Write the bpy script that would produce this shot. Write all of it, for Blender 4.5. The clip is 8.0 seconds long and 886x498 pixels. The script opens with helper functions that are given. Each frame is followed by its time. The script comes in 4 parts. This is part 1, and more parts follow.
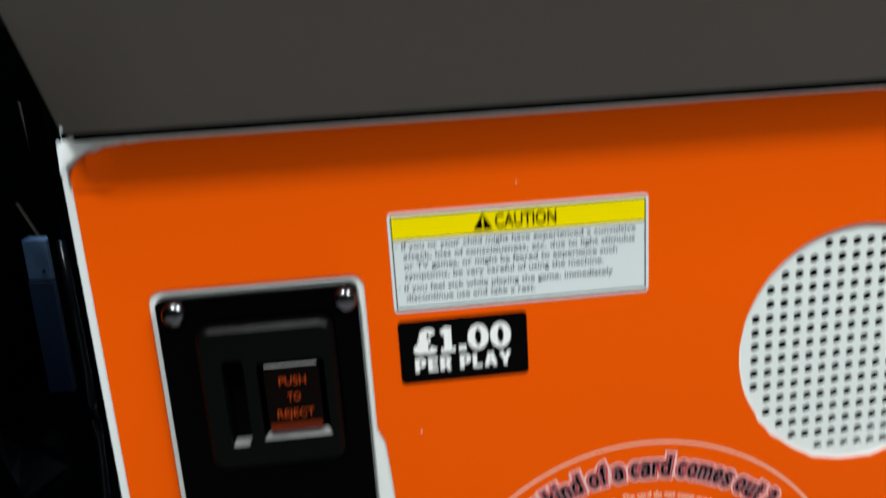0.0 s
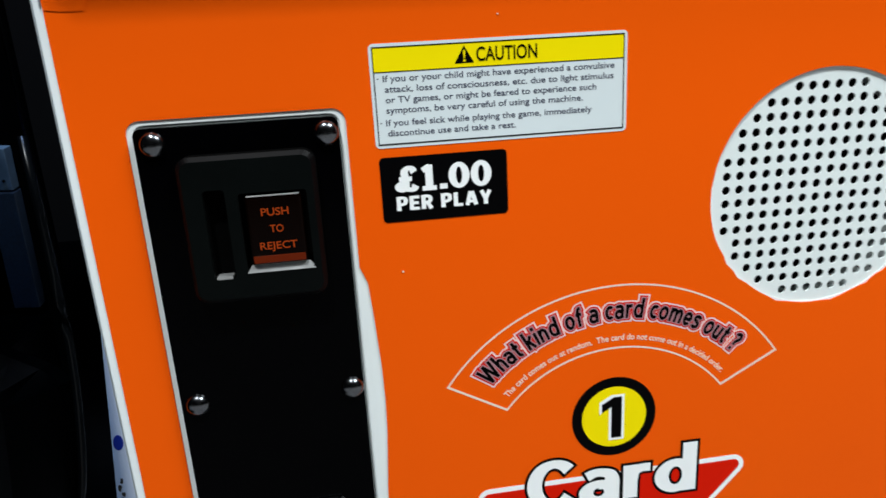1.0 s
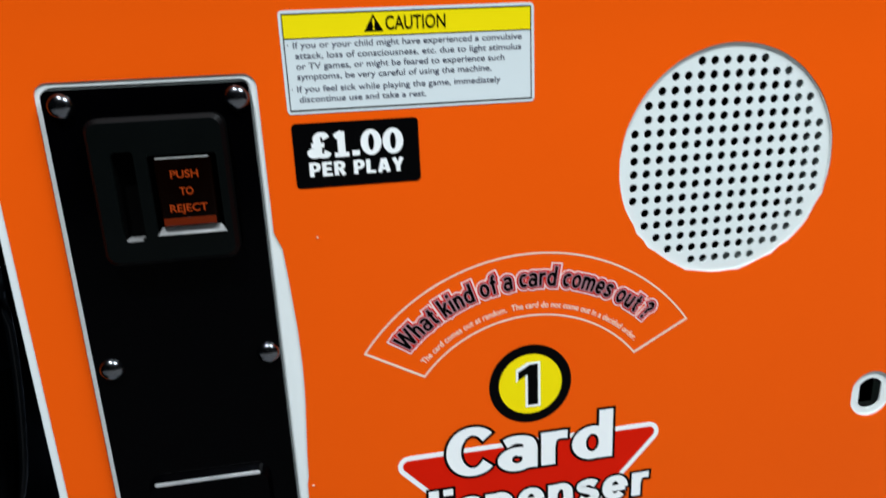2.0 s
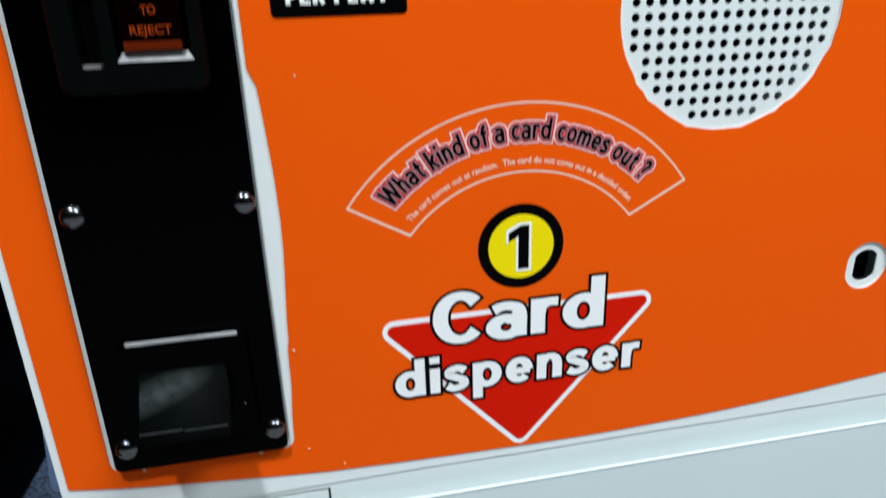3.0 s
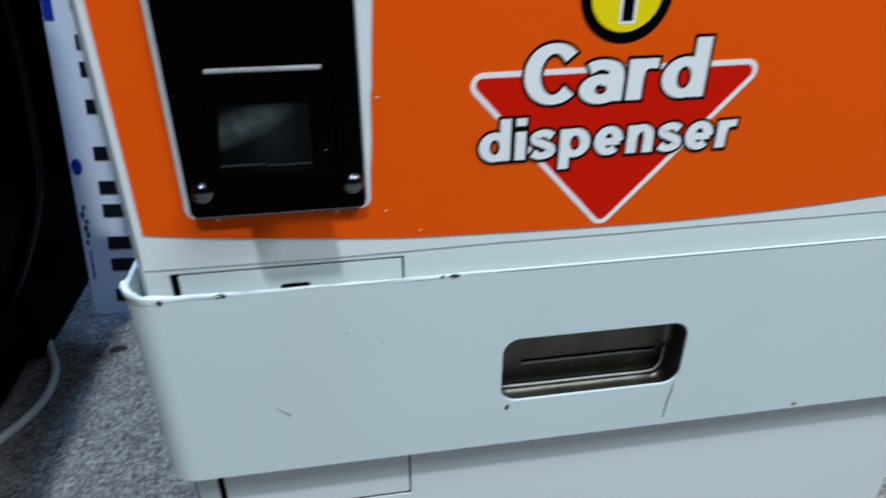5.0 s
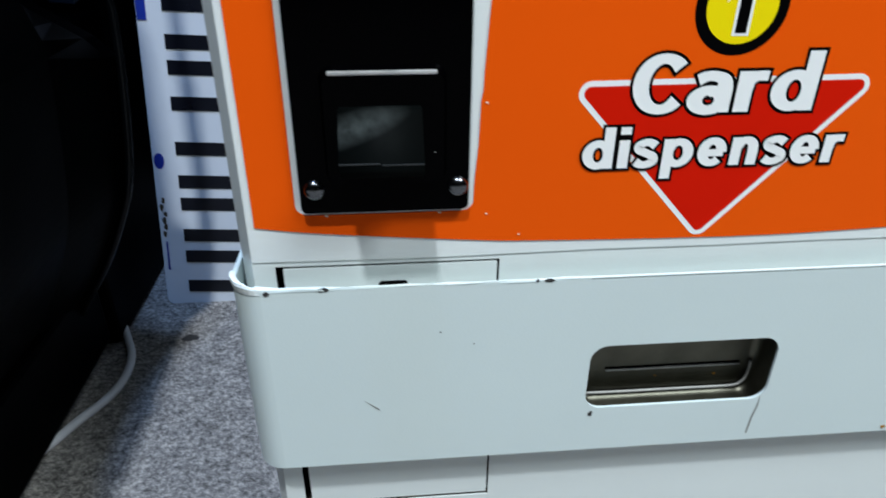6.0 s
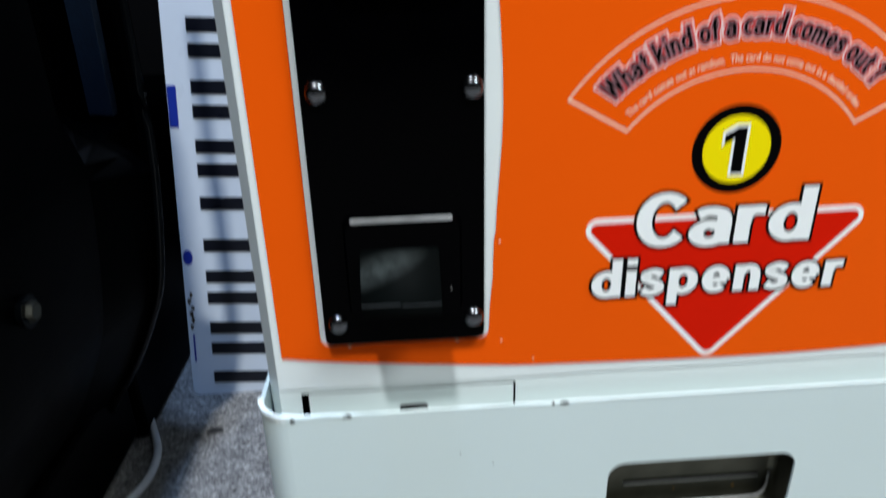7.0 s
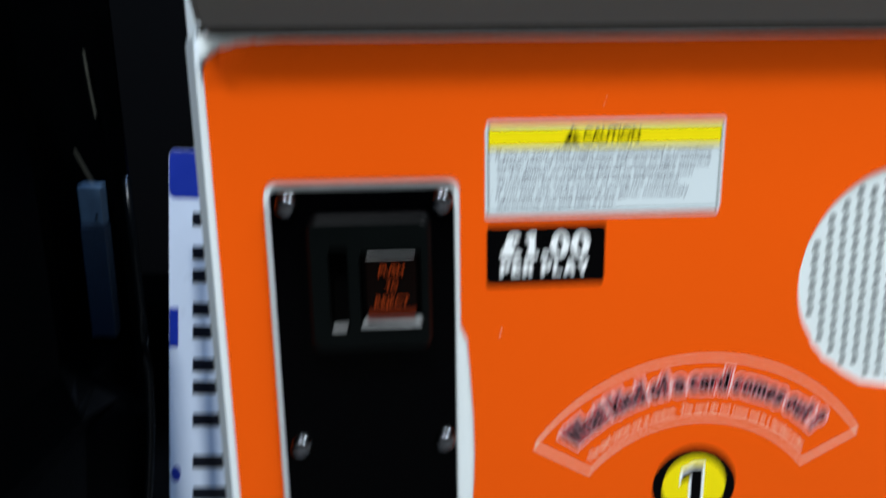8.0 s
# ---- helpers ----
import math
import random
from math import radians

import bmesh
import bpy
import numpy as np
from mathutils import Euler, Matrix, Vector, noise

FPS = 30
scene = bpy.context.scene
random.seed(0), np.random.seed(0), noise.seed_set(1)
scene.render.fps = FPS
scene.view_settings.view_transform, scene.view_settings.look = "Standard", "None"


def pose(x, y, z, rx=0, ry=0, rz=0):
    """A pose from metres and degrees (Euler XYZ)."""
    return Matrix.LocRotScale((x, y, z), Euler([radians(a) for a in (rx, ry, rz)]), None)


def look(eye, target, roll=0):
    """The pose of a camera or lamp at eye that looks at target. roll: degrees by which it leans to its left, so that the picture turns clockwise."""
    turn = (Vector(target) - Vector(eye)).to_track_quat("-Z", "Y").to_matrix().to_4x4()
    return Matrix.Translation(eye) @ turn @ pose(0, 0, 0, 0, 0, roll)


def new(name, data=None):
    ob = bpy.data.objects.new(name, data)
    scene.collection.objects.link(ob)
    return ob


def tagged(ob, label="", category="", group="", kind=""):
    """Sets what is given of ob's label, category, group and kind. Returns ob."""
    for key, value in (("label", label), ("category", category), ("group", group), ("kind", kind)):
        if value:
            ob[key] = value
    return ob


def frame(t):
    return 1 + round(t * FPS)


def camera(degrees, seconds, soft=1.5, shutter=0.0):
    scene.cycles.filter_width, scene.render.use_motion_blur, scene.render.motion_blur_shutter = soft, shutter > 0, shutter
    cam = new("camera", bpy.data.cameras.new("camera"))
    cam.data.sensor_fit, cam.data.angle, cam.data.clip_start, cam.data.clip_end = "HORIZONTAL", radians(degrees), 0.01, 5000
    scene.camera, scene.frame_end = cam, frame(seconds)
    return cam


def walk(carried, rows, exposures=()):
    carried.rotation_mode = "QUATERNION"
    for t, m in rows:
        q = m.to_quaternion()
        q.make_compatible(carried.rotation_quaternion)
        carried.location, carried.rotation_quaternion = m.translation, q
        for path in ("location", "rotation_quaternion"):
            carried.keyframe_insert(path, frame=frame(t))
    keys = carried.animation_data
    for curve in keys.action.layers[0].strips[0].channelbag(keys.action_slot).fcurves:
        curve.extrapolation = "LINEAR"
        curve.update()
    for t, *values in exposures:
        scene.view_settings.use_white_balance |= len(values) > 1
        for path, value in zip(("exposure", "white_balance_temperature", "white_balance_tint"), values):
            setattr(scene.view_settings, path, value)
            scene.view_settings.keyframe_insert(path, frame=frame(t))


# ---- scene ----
cam = camera(66.5, 8.0, soft=1.5, shutter=0.8)
PATH = [
    (0, (0.0845, -0.2551, 0.6209), (0.2285, 1.6919, 0.1869), -3.85),
    (0.5, (0.0730, -0.2597, 0.5899), (0.2834, 1.6585, 0.0643), -3.52),
    (1, (0.0741, -0.2680, 0.5754), (0.3065, 1.6376, 0.0142), -3.35),
    (1.2, (0.0827, -0.2714, 0.5755), (0.3312, 1.6349, 0.0240), -3.37),
    (2.3, (0.0985, -0.2836, 0.5509), (0.4265, 1.6111, 0.0007), -2.92),
    (2.5, (0.0954, -0.2792, 0.5446), (0.4339, 1.5830, -0.1018), -2.99),
    (3, (0.0933, -0.2763, 0.5162), (0.4444, 1.5621, -0.1886), -1.90),
    (3.5, (0.0878, -0.2747, 0.4988), (0.4518, 1.5439, -0.2497), -0.76),
    (4, (0.0807, -0.2777, 0.4845), (0.4198, 1.5170, -0.3304), -0.04),
    (4.5, (0.0745, -0.2821, 0.4664), (0.4115, 1.4577, -0.4609), -0.27),
    (5, (0.0587, -0.2797, 0.4536), (0.3411, 1.4379, -0.5313), 0.01),
    (5.2, (0.0531, -0.2795, 0.4523), (0.2924, 1.4370, -0.5458), -0.24),
    (6.3, (0.0293, -0.2860, 0.4590), (0.1478, 1.4788, -0.4745), -0.47),
    (6.4, (0.0297, -0.2872, 0.4613), (0.1335, 1.4884, -0.4532), -0.89),
    (6.5, (0.0310, -0.2863, 0.4664), (0.1418, 1.4961, -0.4342), -1.07),
    (7, (0.0336, -0.2833, 0.4918), (0.1421, 1.5431, -0.3161), -1.48),
    (7.5, (0.0360, -0.2832, 0.5324), (0.1362, 1.6117, -0.0993), -1.59),
    (7.8, (0.0396, -0.2817, 0.5646), (0.1507, 1.6455, 0.0415), -1.38),
    (8, (0.0455, -0.2821, 0.5876), (0.1766, 1.6688, 0.1669), -0.88),
]
EXPOSURES = [(0.0, -0.65, 6670, 8), (1.0, -0.55, 6370, 8), (2.5, -0.51, 6150, 8), (3.5, -0.58, 6150, 8), (4.0, -0.61, 6040, 8), (4.5, -0.84, 5930, 8), (5.2, -0.86, 5880, 8), (6.3, -0.57, 6250, 8), (7.0, -0.56, 6300, 8), (8.0, -0.51, 6050, 8)]
walk(cam, [(t, look(eye, target, roll)) for t, eye, target, roll in PATH], EXPOSURES)

# ---- light ----
ROOM_X0, ROOM_X1, ROOM_Y0, ROOM_Y1, ROOM_H = -1.7, 2.2, -2.6, 0.85, 2.6


def unseen_lamp(x, y, sx, sy, power, colour):
    data = bpy.data.lights.new("unseen_lamp", "AREA")
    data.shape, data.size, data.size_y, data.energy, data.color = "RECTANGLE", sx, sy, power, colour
    ob = new("unseen_lamp", data)
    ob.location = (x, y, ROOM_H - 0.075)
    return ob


unseen_lamp(-0.22, -0.905, 0.11, 0.11, 79.0, (0.95, 0.98, 1.0))
# unseen fill lamp, added to brighten the front from the right
unseen_lamp(1.35, -1.0, 0.9, 0.9, 116.0, (0.92, 0.98, 1.0))
# unseen blue lamp, added only to light and tint the number plate
unseen_lamp(-0.15, -0.12, 0.25, 0.25, 46.0, (0.35, 0.55, 1.0))

# ---- materials ----


def material(name, colour, rough=0.5, metal=0.0, vary=0.08, scale=30.0, bump=0.0, bump_scale=400.0, coat=0.0, emit=None, spec=0.5):
    m = bpy.data.materials.new(name)
    m.use_nodes = True
    nt = m.node_tree
    b = nt.nodes["Principled BSDF"]
    b.inputs["Roughness"].default_value, b.inputs["Metallic"].default_value = rough, metal
    b.inputs["Coat Weight"].default_value = coat
    b.inputs["Specular IOR Level"].default_value = spec
    tc = nt.nodes.new("ShaderNodeTexCoord")
    n1 = nt.nodes.new("ShaderNodeTexNoise")
    n1.inputs["Scale"].default_value, n1.inputs["Detail"].default_value = scale, 6
    nt.links.new(tc.outputs["Object"], n1.inputs["Vector"])
    mix = nt.nodes.new("ShaderNodeMix")
    mix.data_type = "RGBA"
    mix.inputs[6].default_value = (*[c * (1 - vary) for c in colour], 1)
    mix.inputs[7].default_value = (*[min(1, c * (1 + vary)) for c in colour], 1)
    nt.links.new(n1.outputs["Fac"], mix.inputs[0])
    nt.links.new(mix.outputs[2], b.inputs["Base Color"])
    rr = nt.nodes.new("ShaderNodeMapRange")
    rr.inputs[3].default_value, rr.inputs[4].default_value = max(0.02, rough - 0.08), min(1, rough + 0.08)
    nt.links.new(n1.outputs["Fac"], rr.inputs[0])
    nt.links.new(rr.outputs[0], b.inputs["Roughness"])
    if bump:
        n2 = nt.nodes.new("ShaderNodeTexNoise")
        n2.inputs["Scale"].default_value, n2.inputs["Detail"].default_value = bump_scale, 3
        nt.links.new(tc.outputs["Object"], n2.inputs["Vector"])
        bp = nt.nodes.new("ShaderNodeBump")
        bp.inputs["Strength"].default_value, bp.inputs["Distance"].default_value = bump, 0.001
        nt.links.new(n2.outputs["Fac"], bp.inputs["Height"])
        nt.links.new(bp.outputs["Normal"], b.inputs["Normal"])
    if emit:
        b.inputs["Emission Color"].default_value, b.inputs["Emission Strength"].default_value = (*emit[0], 1), emit[1]
    return m


def carpet_material():
    m = material("carpet", (0.2, 0.19, 0.18), 0.95)
    nt = m.node_tree
    b = nt.nodes["Principled BSDF"]
    tc = nt.nodes.new("ShaderNodeTexCoord")
    fine = nt.nodes.new("ShaderNodeTexNoise")
    fine.inputs["Scale"].default_value, fine.inputs["Detail"].default_value, fine.inputs["Roughness"].default_value = 210, 7, 0.8
    soft = nt.nodes.new("ShaderNodeTexNoise")
    soft.inputs["Scale"].default_value, soft.inputs["Detail"].default_value = 60, 4
    for n in (fine, soft):
        nt.links.new(tc.outputs["Object"], n.inputs["Vector"])
    add = nt.nodes.new("ShaderNodeMix")
    add.inputs[0].default_value = 0.2
    nt.links.new(fine.outputs["Fac"], add.inputs[2])
    nt.links.new(soft.outputs["Fac"], add.inputs[3])
    ramp = nt.nodes.new("ShaderNodeValToRGB")
    e = ramp.color_ramp.elements
    e[0].position, e[0].color = 0.39, (0.055, 0.05, 0.045, 1)
    e[1].position, e[1].color = 0.62, (0.68, 0.63, 0.56, 1)
    mid = e.new(0.5)
    mid.color = (0.27, 0.255, 0.235, 1)
    nt.links.new(add.outputs[0], ramp.inputs[0])
    nt.links.new(ramp.outputs[0], b.inputs["Base Color"])
    bp = nt.nodes.new("ShaderNodeBump")
    bp.inputs["Strength"].default_value, bp.inputs["Distance"].default_value = 0.8, 0.004
    nt.links.new(add.outputs[0], bp.inputs["Height"])
    nt.links.new(bp.outputs["Normal"], b.inputs["Normal"])
    return m


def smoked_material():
    """Dark smoked plastic, with a pale reflection painted into its colour across the slope."""
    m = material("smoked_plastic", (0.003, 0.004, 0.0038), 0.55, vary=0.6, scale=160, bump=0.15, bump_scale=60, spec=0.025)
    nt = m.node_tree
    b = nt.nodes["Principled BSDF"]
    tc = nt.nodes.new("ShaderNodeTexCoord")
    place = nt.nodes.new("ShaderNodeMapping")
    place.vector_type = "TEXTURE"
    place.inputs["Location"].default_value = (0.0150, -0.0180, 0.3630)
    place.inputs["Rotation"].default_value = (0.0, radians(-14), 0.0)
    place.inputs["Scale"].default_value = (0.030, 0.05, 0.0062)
    sheen = nt.nodes.new("ShaderNodeTexGradient")
    sheen.gradient_type = "SPHERICAL"
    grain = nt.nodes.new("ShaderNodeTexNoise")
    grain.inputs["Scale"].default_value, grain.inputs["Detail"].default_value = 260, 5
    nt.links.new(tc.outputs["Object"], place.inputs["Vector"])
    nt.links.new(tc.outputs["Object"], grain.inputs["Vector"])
    nt.links.new(place.outputs["Vector"], sheen.inputs["Vector"])
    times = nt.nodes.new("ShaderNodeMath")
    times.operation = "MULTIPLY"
    nt.links.new(sheen.outputs["Fac"], times.inputs[0])
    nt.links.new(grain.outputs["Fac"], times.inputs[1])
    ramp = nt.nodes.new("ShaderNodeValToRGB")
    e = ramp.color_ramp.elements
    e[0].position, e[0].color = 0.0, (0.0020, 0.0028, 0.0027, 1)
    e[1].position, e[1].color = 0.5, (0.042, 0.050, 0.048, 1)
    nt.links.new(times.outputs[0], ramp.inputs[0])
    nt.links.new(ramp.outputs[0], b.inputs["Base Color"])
    return m


ORANGE = material("orange_vinyl", (0.89, 0.1015, 0.0015), 0.42, vary=0.03, scale=9, bump=0.04, bump_scale=900, spec=0.03)
WHITE = material("white_paint", (0.775, 0.835, 0.82), 0.42, vary=0.03, scale=14, bump=0.05, bump_scale=700)
TRAY = material("pale_grey_paint", (0.67, 0.765, 0.755), 0.4, vary=0.06, scale=6, bump=0.06, bump_scale=700)
SHEET = material("white_vinyl", (0.80, 0.85, 0.84), 0.45, vary=0.03, scale=20)
INK_WHITE = material("white_print", (0.93, 0.95, 0.94), 0.4, vary=0.02, scale=40)
BLACK_INK = material("black_print", (0.0012, 0.0012, 0.0015), 0.4, vary=0.2, scale=40, spec=0.03)
PAPER = material("label_paper", (0.70, 0.77, 0.78), 0.4, vary=0.03, scale=40)
FINE_INK = material("grey_blue_print", (0.045, 0.05, 0.085), 0.5, vary=0.3, scale=900, spec=0.1)
YELLOW = material("yellow_print", (0.94, 0.76, 0.0), 0.45, vary=0.03, scale=40, spec=0.03)
RED = material("red_print", (0.66, 0.010, 0.001), 0.45, vary=0.05, scale=30, spec=0.03)
MAUVE = material("mauve_print", (0.42, 0.20, 0.23), 0.45, vary=0.1, scale=60)
PINK = material("pink_print", (0.86, 0.68, 0.66), 0.45, vary=0.05, scale=60)
CREAM = material("fine_white_print", (0.85, 0.66, 0.52), 0.45, vary=0.05, scale=60)
BLACK_GLOSS = material("black_gloss_plastic", (0.0004, 0.0004, 0.0006), 0.14, vary=0.3, scale=60, spec=0.025)
BLACK_RIM = material("black_worn_rim", (0.0012, 0.0012, 0.0014), 0.40, vary=0.3, scale=90, spec=0.07)
BLACK_SATIN = material("black_satin_plastic", (0.0016, 0.0024, 0.0023), 0.35, vary=0.3, scale=60, bump=0.1, bump_scale=1500, spec=0.06)
BLACK_VOID = material("black_inside", (0.0008, 0.0008, 0.0008), 0.9, spec=0.03)
SCREW = material("screw_steel", (0.14, 0.145, 0.155), 0.2, 1.0, vary=0.35, scale=500)
CHROME = material("polished_steel", (0.55, 0.55, 0.56), 0.18, 1.0, vary=0.06, scale=200)
DULL_CHROME = material("worn_plated_edge", (0.55, 0.55, 0.54), 0.34, 0.7, vary=0.2, scale=300)
STEEL = material("dull_stainless", (0.105, 0.102, 0.080), 0.40, 1.0, vary=0.6, scale=45, bump=0.1, bump_scale=500)
BRIGHT_EDGE = material("bright_edge_metal", (0.86, 0.88, 0.86), 0.38, 0.8, vary=0.35, scale=170)
LIP = material("pale_grey_steel", (0.45, 0.45, 0.43), 0.5, 0.3, vary=0.3, scale=300)
SMOKED = smoked_material()
AMBER = material("dark_amber_plastic", (0.002, 0.0004, 0.0001), 0.14, vary=0.3, scale=90, spec=0.06)
AMBER_LIT = material("lit_amber", (0.06, 0.012, 0.002), 0.4, emit=((1.0, 0.11, 0.008), 0.34), spec=0.1)
AMBER_DIM = material("dim_amber", (0.04, 0.006, 0.001), 0.3, emit=((1.0, 0.08, 0.004), 0.09), spec=0.1)
DECK = material("grey_deck_paint", (0.132, 0.119, 0.100), 0.24, vary=0.12, scale=5, bump=0.05, bump_scale=600)
CAB_BLACK = material("black_cabinet_paint", (0.0002, 0.0003, 0.0004), 0.4, vary=0.5, scale=25, spec=0.012)
CAB_GLOSS = material("black_edge_moulding", (0.001, 0.0014, 0.0018), 0.25, vary=0.3, scale=40, spec=0.16)
BLUE = material("blue_print", (0.01, 0.03, 0.3), 0.4, vary=0.1, scale=60)
PLATE_WHITE = material("plate_acrylic", (0.74, 0.79, 0.84), 0.3, vary=0.06, scale=18)
PLATE_BLACK = material("plate_black", (0.006, 0.007, 0.012), 0.3, vary=0.2, scale=40)
CABLE = material("white_cable_sheath", (0.80, 0.81, 0.83), 0.45, vary=0.12, scale=40)
DIRT = material("brown_grime", (0.06, 0.045, 0.025), 0.8, vary=0.6, scale=300)
RUST = material("yellow_rust", (0.35, 0.17, 0.02), 0.8, vary=0.4, scale=500)
CHIP = material("chipped_dark_metal", (0.03, 0.028, 0.026), 0.6, vary=0.5, scale=500)
DIM_LINE = material("dull_moulded_line", (0.02, 0.022, 0.022), 0.5, vary=0.4, scale=300, spec=0.2)
WORN = material("worn_grey_patch", (0.22, 0.23, 0.22), 0.6, vary=0.5, scale=400)
BLUE_GREY = material("blue_grey_tone", (0.05, 0.09, 0.14), 0.55, vary=0.4, scale=80)
SPECKLE = material("speckled_blue_tone", (0.006, 0.017, 0.036), 0.6, 0.0, vary=0.9, scale=380, bump=0.3, bump_scale=600)
WALL = material("dark_wall_paint", (0.0012, 0.0012, 0.0014), 0.85, vary=0.2, scale=8, bump=0.1, bump_scale=120, spec=0.05)
CEILING = material("ceiling_tile", (0.06, 0.06, 0.065), 0.9, vary=0.1, scale=12, bump=0.2, bump_scale=150)
LAMP_CASE = material("lamp_case_enamel", (0.7, 0.7, 0.7), 0.5)
CARPET = carpet_material()

# ---- mesh helpers ----


def part(name, data, mat, parent=None, label="", smooth=False):
    """Links a bmesh or mesh as one object under a thing or a part."""
    if isinstance(data, bmesh.types.BMesh):
        me = bpy.data.meshes.new(name)
        data.to_mesh(me)
        data.free()
    else:
        me = data
        me.name = name
    me.materials.clear()
    me.materials.append(mat)
    for p in me.polygons:
        p.use_smooth = smooth
    ob = new(name, me)
    if parent:
        ob.parent = parent
    return tagged(ob, label)


def thing(name, label, category, at=(0, 0, 0), group="", kind=""):
    ob = new(name)
    ob.location = at
    ob.empty_display_size = 0.05
    return tagged(ob, label, category, group, kind)


def box(x0, x1, y0, y1, z0, z1, bevel=0.0, segments=2):
    bm = bmesh.new()
    bmesh.ops.create_cube(bm, size=1, matrix=Matrix.Translation(((x0 + x1) / 2, (y0 + y1) / 2, (z0 + z1) / 2)) @ Matrix.Diagonal((x1 - x0, y1 - y0, z1 - z0, 1)))
    if bevel:
        bmesh.ops.bevel(bm, geom=bm.edges[:], offset=bevel, segments=segments, profile=0.5, affect="EDGES")
    return bm


def rounded(x0, x1, z0, z1, r, n=6):
    """A rounded rectangle as a loop of (x, z)."""
    pts = []
    for cx, cz, a in ((x1 - r, z1 - r, 0), (x0 + r, z1 - r, 90), (x0 + r, z0 + r, 180), (x1 - r, z0 + r, 270)):
        for i in range(n + 1):
            t = radians(a + 90 * i / n)
            pts.append((cx + r * math.cos(t), cz + r * math.sin(t)))
    return pts


def ring(cx, cz, r, n=32, rz=None):
    rz = rz or r
    return [(cx + r * math.cos(2 * math.pi * i / n), cz + rz * math.sin(2 * math.pi * i / n)) for i in range(n)]


def to_front(me, y):
    """Stands a flat mesh up in the plane y, with its face towards -y."""
    me.transform(Matrix(((1, 0, 0, 0), (0, 0, -1, y), (0, 1, 0, 0), (0, 0, 0, 1))))
    return me


def curve_mesh(cu):
    ob = bpy.data.objects.new("made", cu)
    me = bpy.data.meshes.new_from_object(ob)
    bpy.data.objects.remove(ob)
    return me


def sheet(loops, y, thick):
    """A flat sheet with holes (the loops inside the first), its front at y."""
    cu = bpy.data.curves.new("made", "CURVE")
    cu.dimensions, cu.fill_mode, cu.extrude = "2D", "BOTH", thick / 2
    for loop in loops:
        s = cu.splines.new("POLY")
        s.points.add(len(loop) - 1)
        for p, (x, z) in zip(s.points, loop):
            p.co = (x, z, 0, 1)
        s.use_cyclic_u = True
    return to_front(curve_mesh(cu), y + thick / 2)


def letters(text, width, height, x, z, y, thick=0.0002, bold=0.0, shear=0.0, grow=0.0, arc=None, align=0.5, space=1.0):
    """Lettering as a flat mesh: width and height of its letters as printed, x of its middle, z of its base line.
    arc: (centre x, centre z, radius) bends the base line round a circle."""
    cu = bpy.data.curves.new("made", "FONT")
    cu.body, cu.extrude, cu.shear, cu.offset, cu.resolution_u, cu.space_character = text, 0.005, shear, bold, 4, space
    me = curve_mesh(cu)
    co = np.array([v.co[:] for v in me.vertices])
    x0, x1 = co[:, 0].min(), co[:, 0].max()
    sx, sz = width / (x1 - x0), height / 0.7
    if grow:
        cu.offset = bold + grow / sx
        bpy.data.meshes.remove(me)
        me = curve_mesh(cu)
    for v in me.vertices:
        a, b = (v.co.x - (x0 + (x1 - x0) * align)) * sx, v.co.y * sz
        dy = v.co.z / 0.005 * thick / 2
        if arc:
            t = a / arc[2]
            px, pz = arc[0] + (arc[2] + b) * math.sin(t), arc[1] + (arc[2] + b) * math.cos(t)
        else:
            px, pz = x + a, z + b
        v.co = (px, y - dy, pz)
    bpy.data.curves.remove(cu)
    return me


def spline(keys, steps=8):
    """Points on a smooth line through the keys."""
    out = []
    for i in range(len(keys) - 1):
        p = [Vector(keys[max(0, min(len(keys) - 1, i + k))]) for k in (-1, 0, 1, 2)]
        for s in range(steps):
            t = s / steps
            out.append(0.5 * (2 * p[1] + (p[2] - p[0]) * t + (2 * p[0] - 5 * p[1] + 4 * p[2] - p[3]) * t * t + (3 * p[1] - p[0] - 3 * p[2] + p[3]) * t ** 3))
    return out + [Vector(keys[-1])]


GLYPHS = {}


def glyph(char, wide, *strokes):
    """A letter drawn by strokes along middle lines, in units of the small letters' height."""
    GLYPHS[char] = (wide, strokes)


def bow(cx, cz, rx, rz, a0, a1, n=28):
    return [(cx + rx * math.cos(radians(a0 + (a1 - a0) * i / n)), cz + rz * math.sin(radians(a0 + (a1 - a0) * i / n))) for i in range(n + 1)]


def flow(*keys):
    return [(p.x, p.y) for p in spline([(x, z, 0) for x, z in keys], 7)]


glyph("a", 0.98, flow((0.15, 0.79), (0.32, 0.868), (0.52, 0.878), (0.72, 0.80), (0.80, 0.60), (0.80, 0.30), (0.80, 0.0)), bow(0.455, 0.30, 0.325, 0.24, 0, 360), [(0.46, 0.50), (0.80, 0.50)])
glyph("b", 1.05, [(0.17, 0), (0.17, 1.43)], bow(0.53, 0.49, 0.36, 0.385, 0, 360))
glyph("c", 0.86, bow(0.50, 0.49, 0.35, 0.385, 50, 310))
glyph("d", 1.06, [(0.89, 0), (0.89, 1.43)], bow(0.53, 0.49, 0.36, 0.385, 0, 360))
glyph("e", 0.98, bow(0.49, 0.49, 0.335, 0.385, -2, 318), [(0.17, 0.46), (0.90, 0.46)])
glyph("f", 0.66, flow((0.30, 0), (0.30, 0.6), (0.30, 1.02), (0.40, 1.26), (0.62, 1.31)), [(0.05, 0.88), (0.62, 0.88)])
glyph("h", 0.95, [(0.17, 0), (0.17, 1.43)], flow((0.17, 0.60), (0.34, 0.83), (0.56, 0.87), (0.73, 0.74), (0.78, 0.5), (0.78, 0.25), (0.78, 0)))
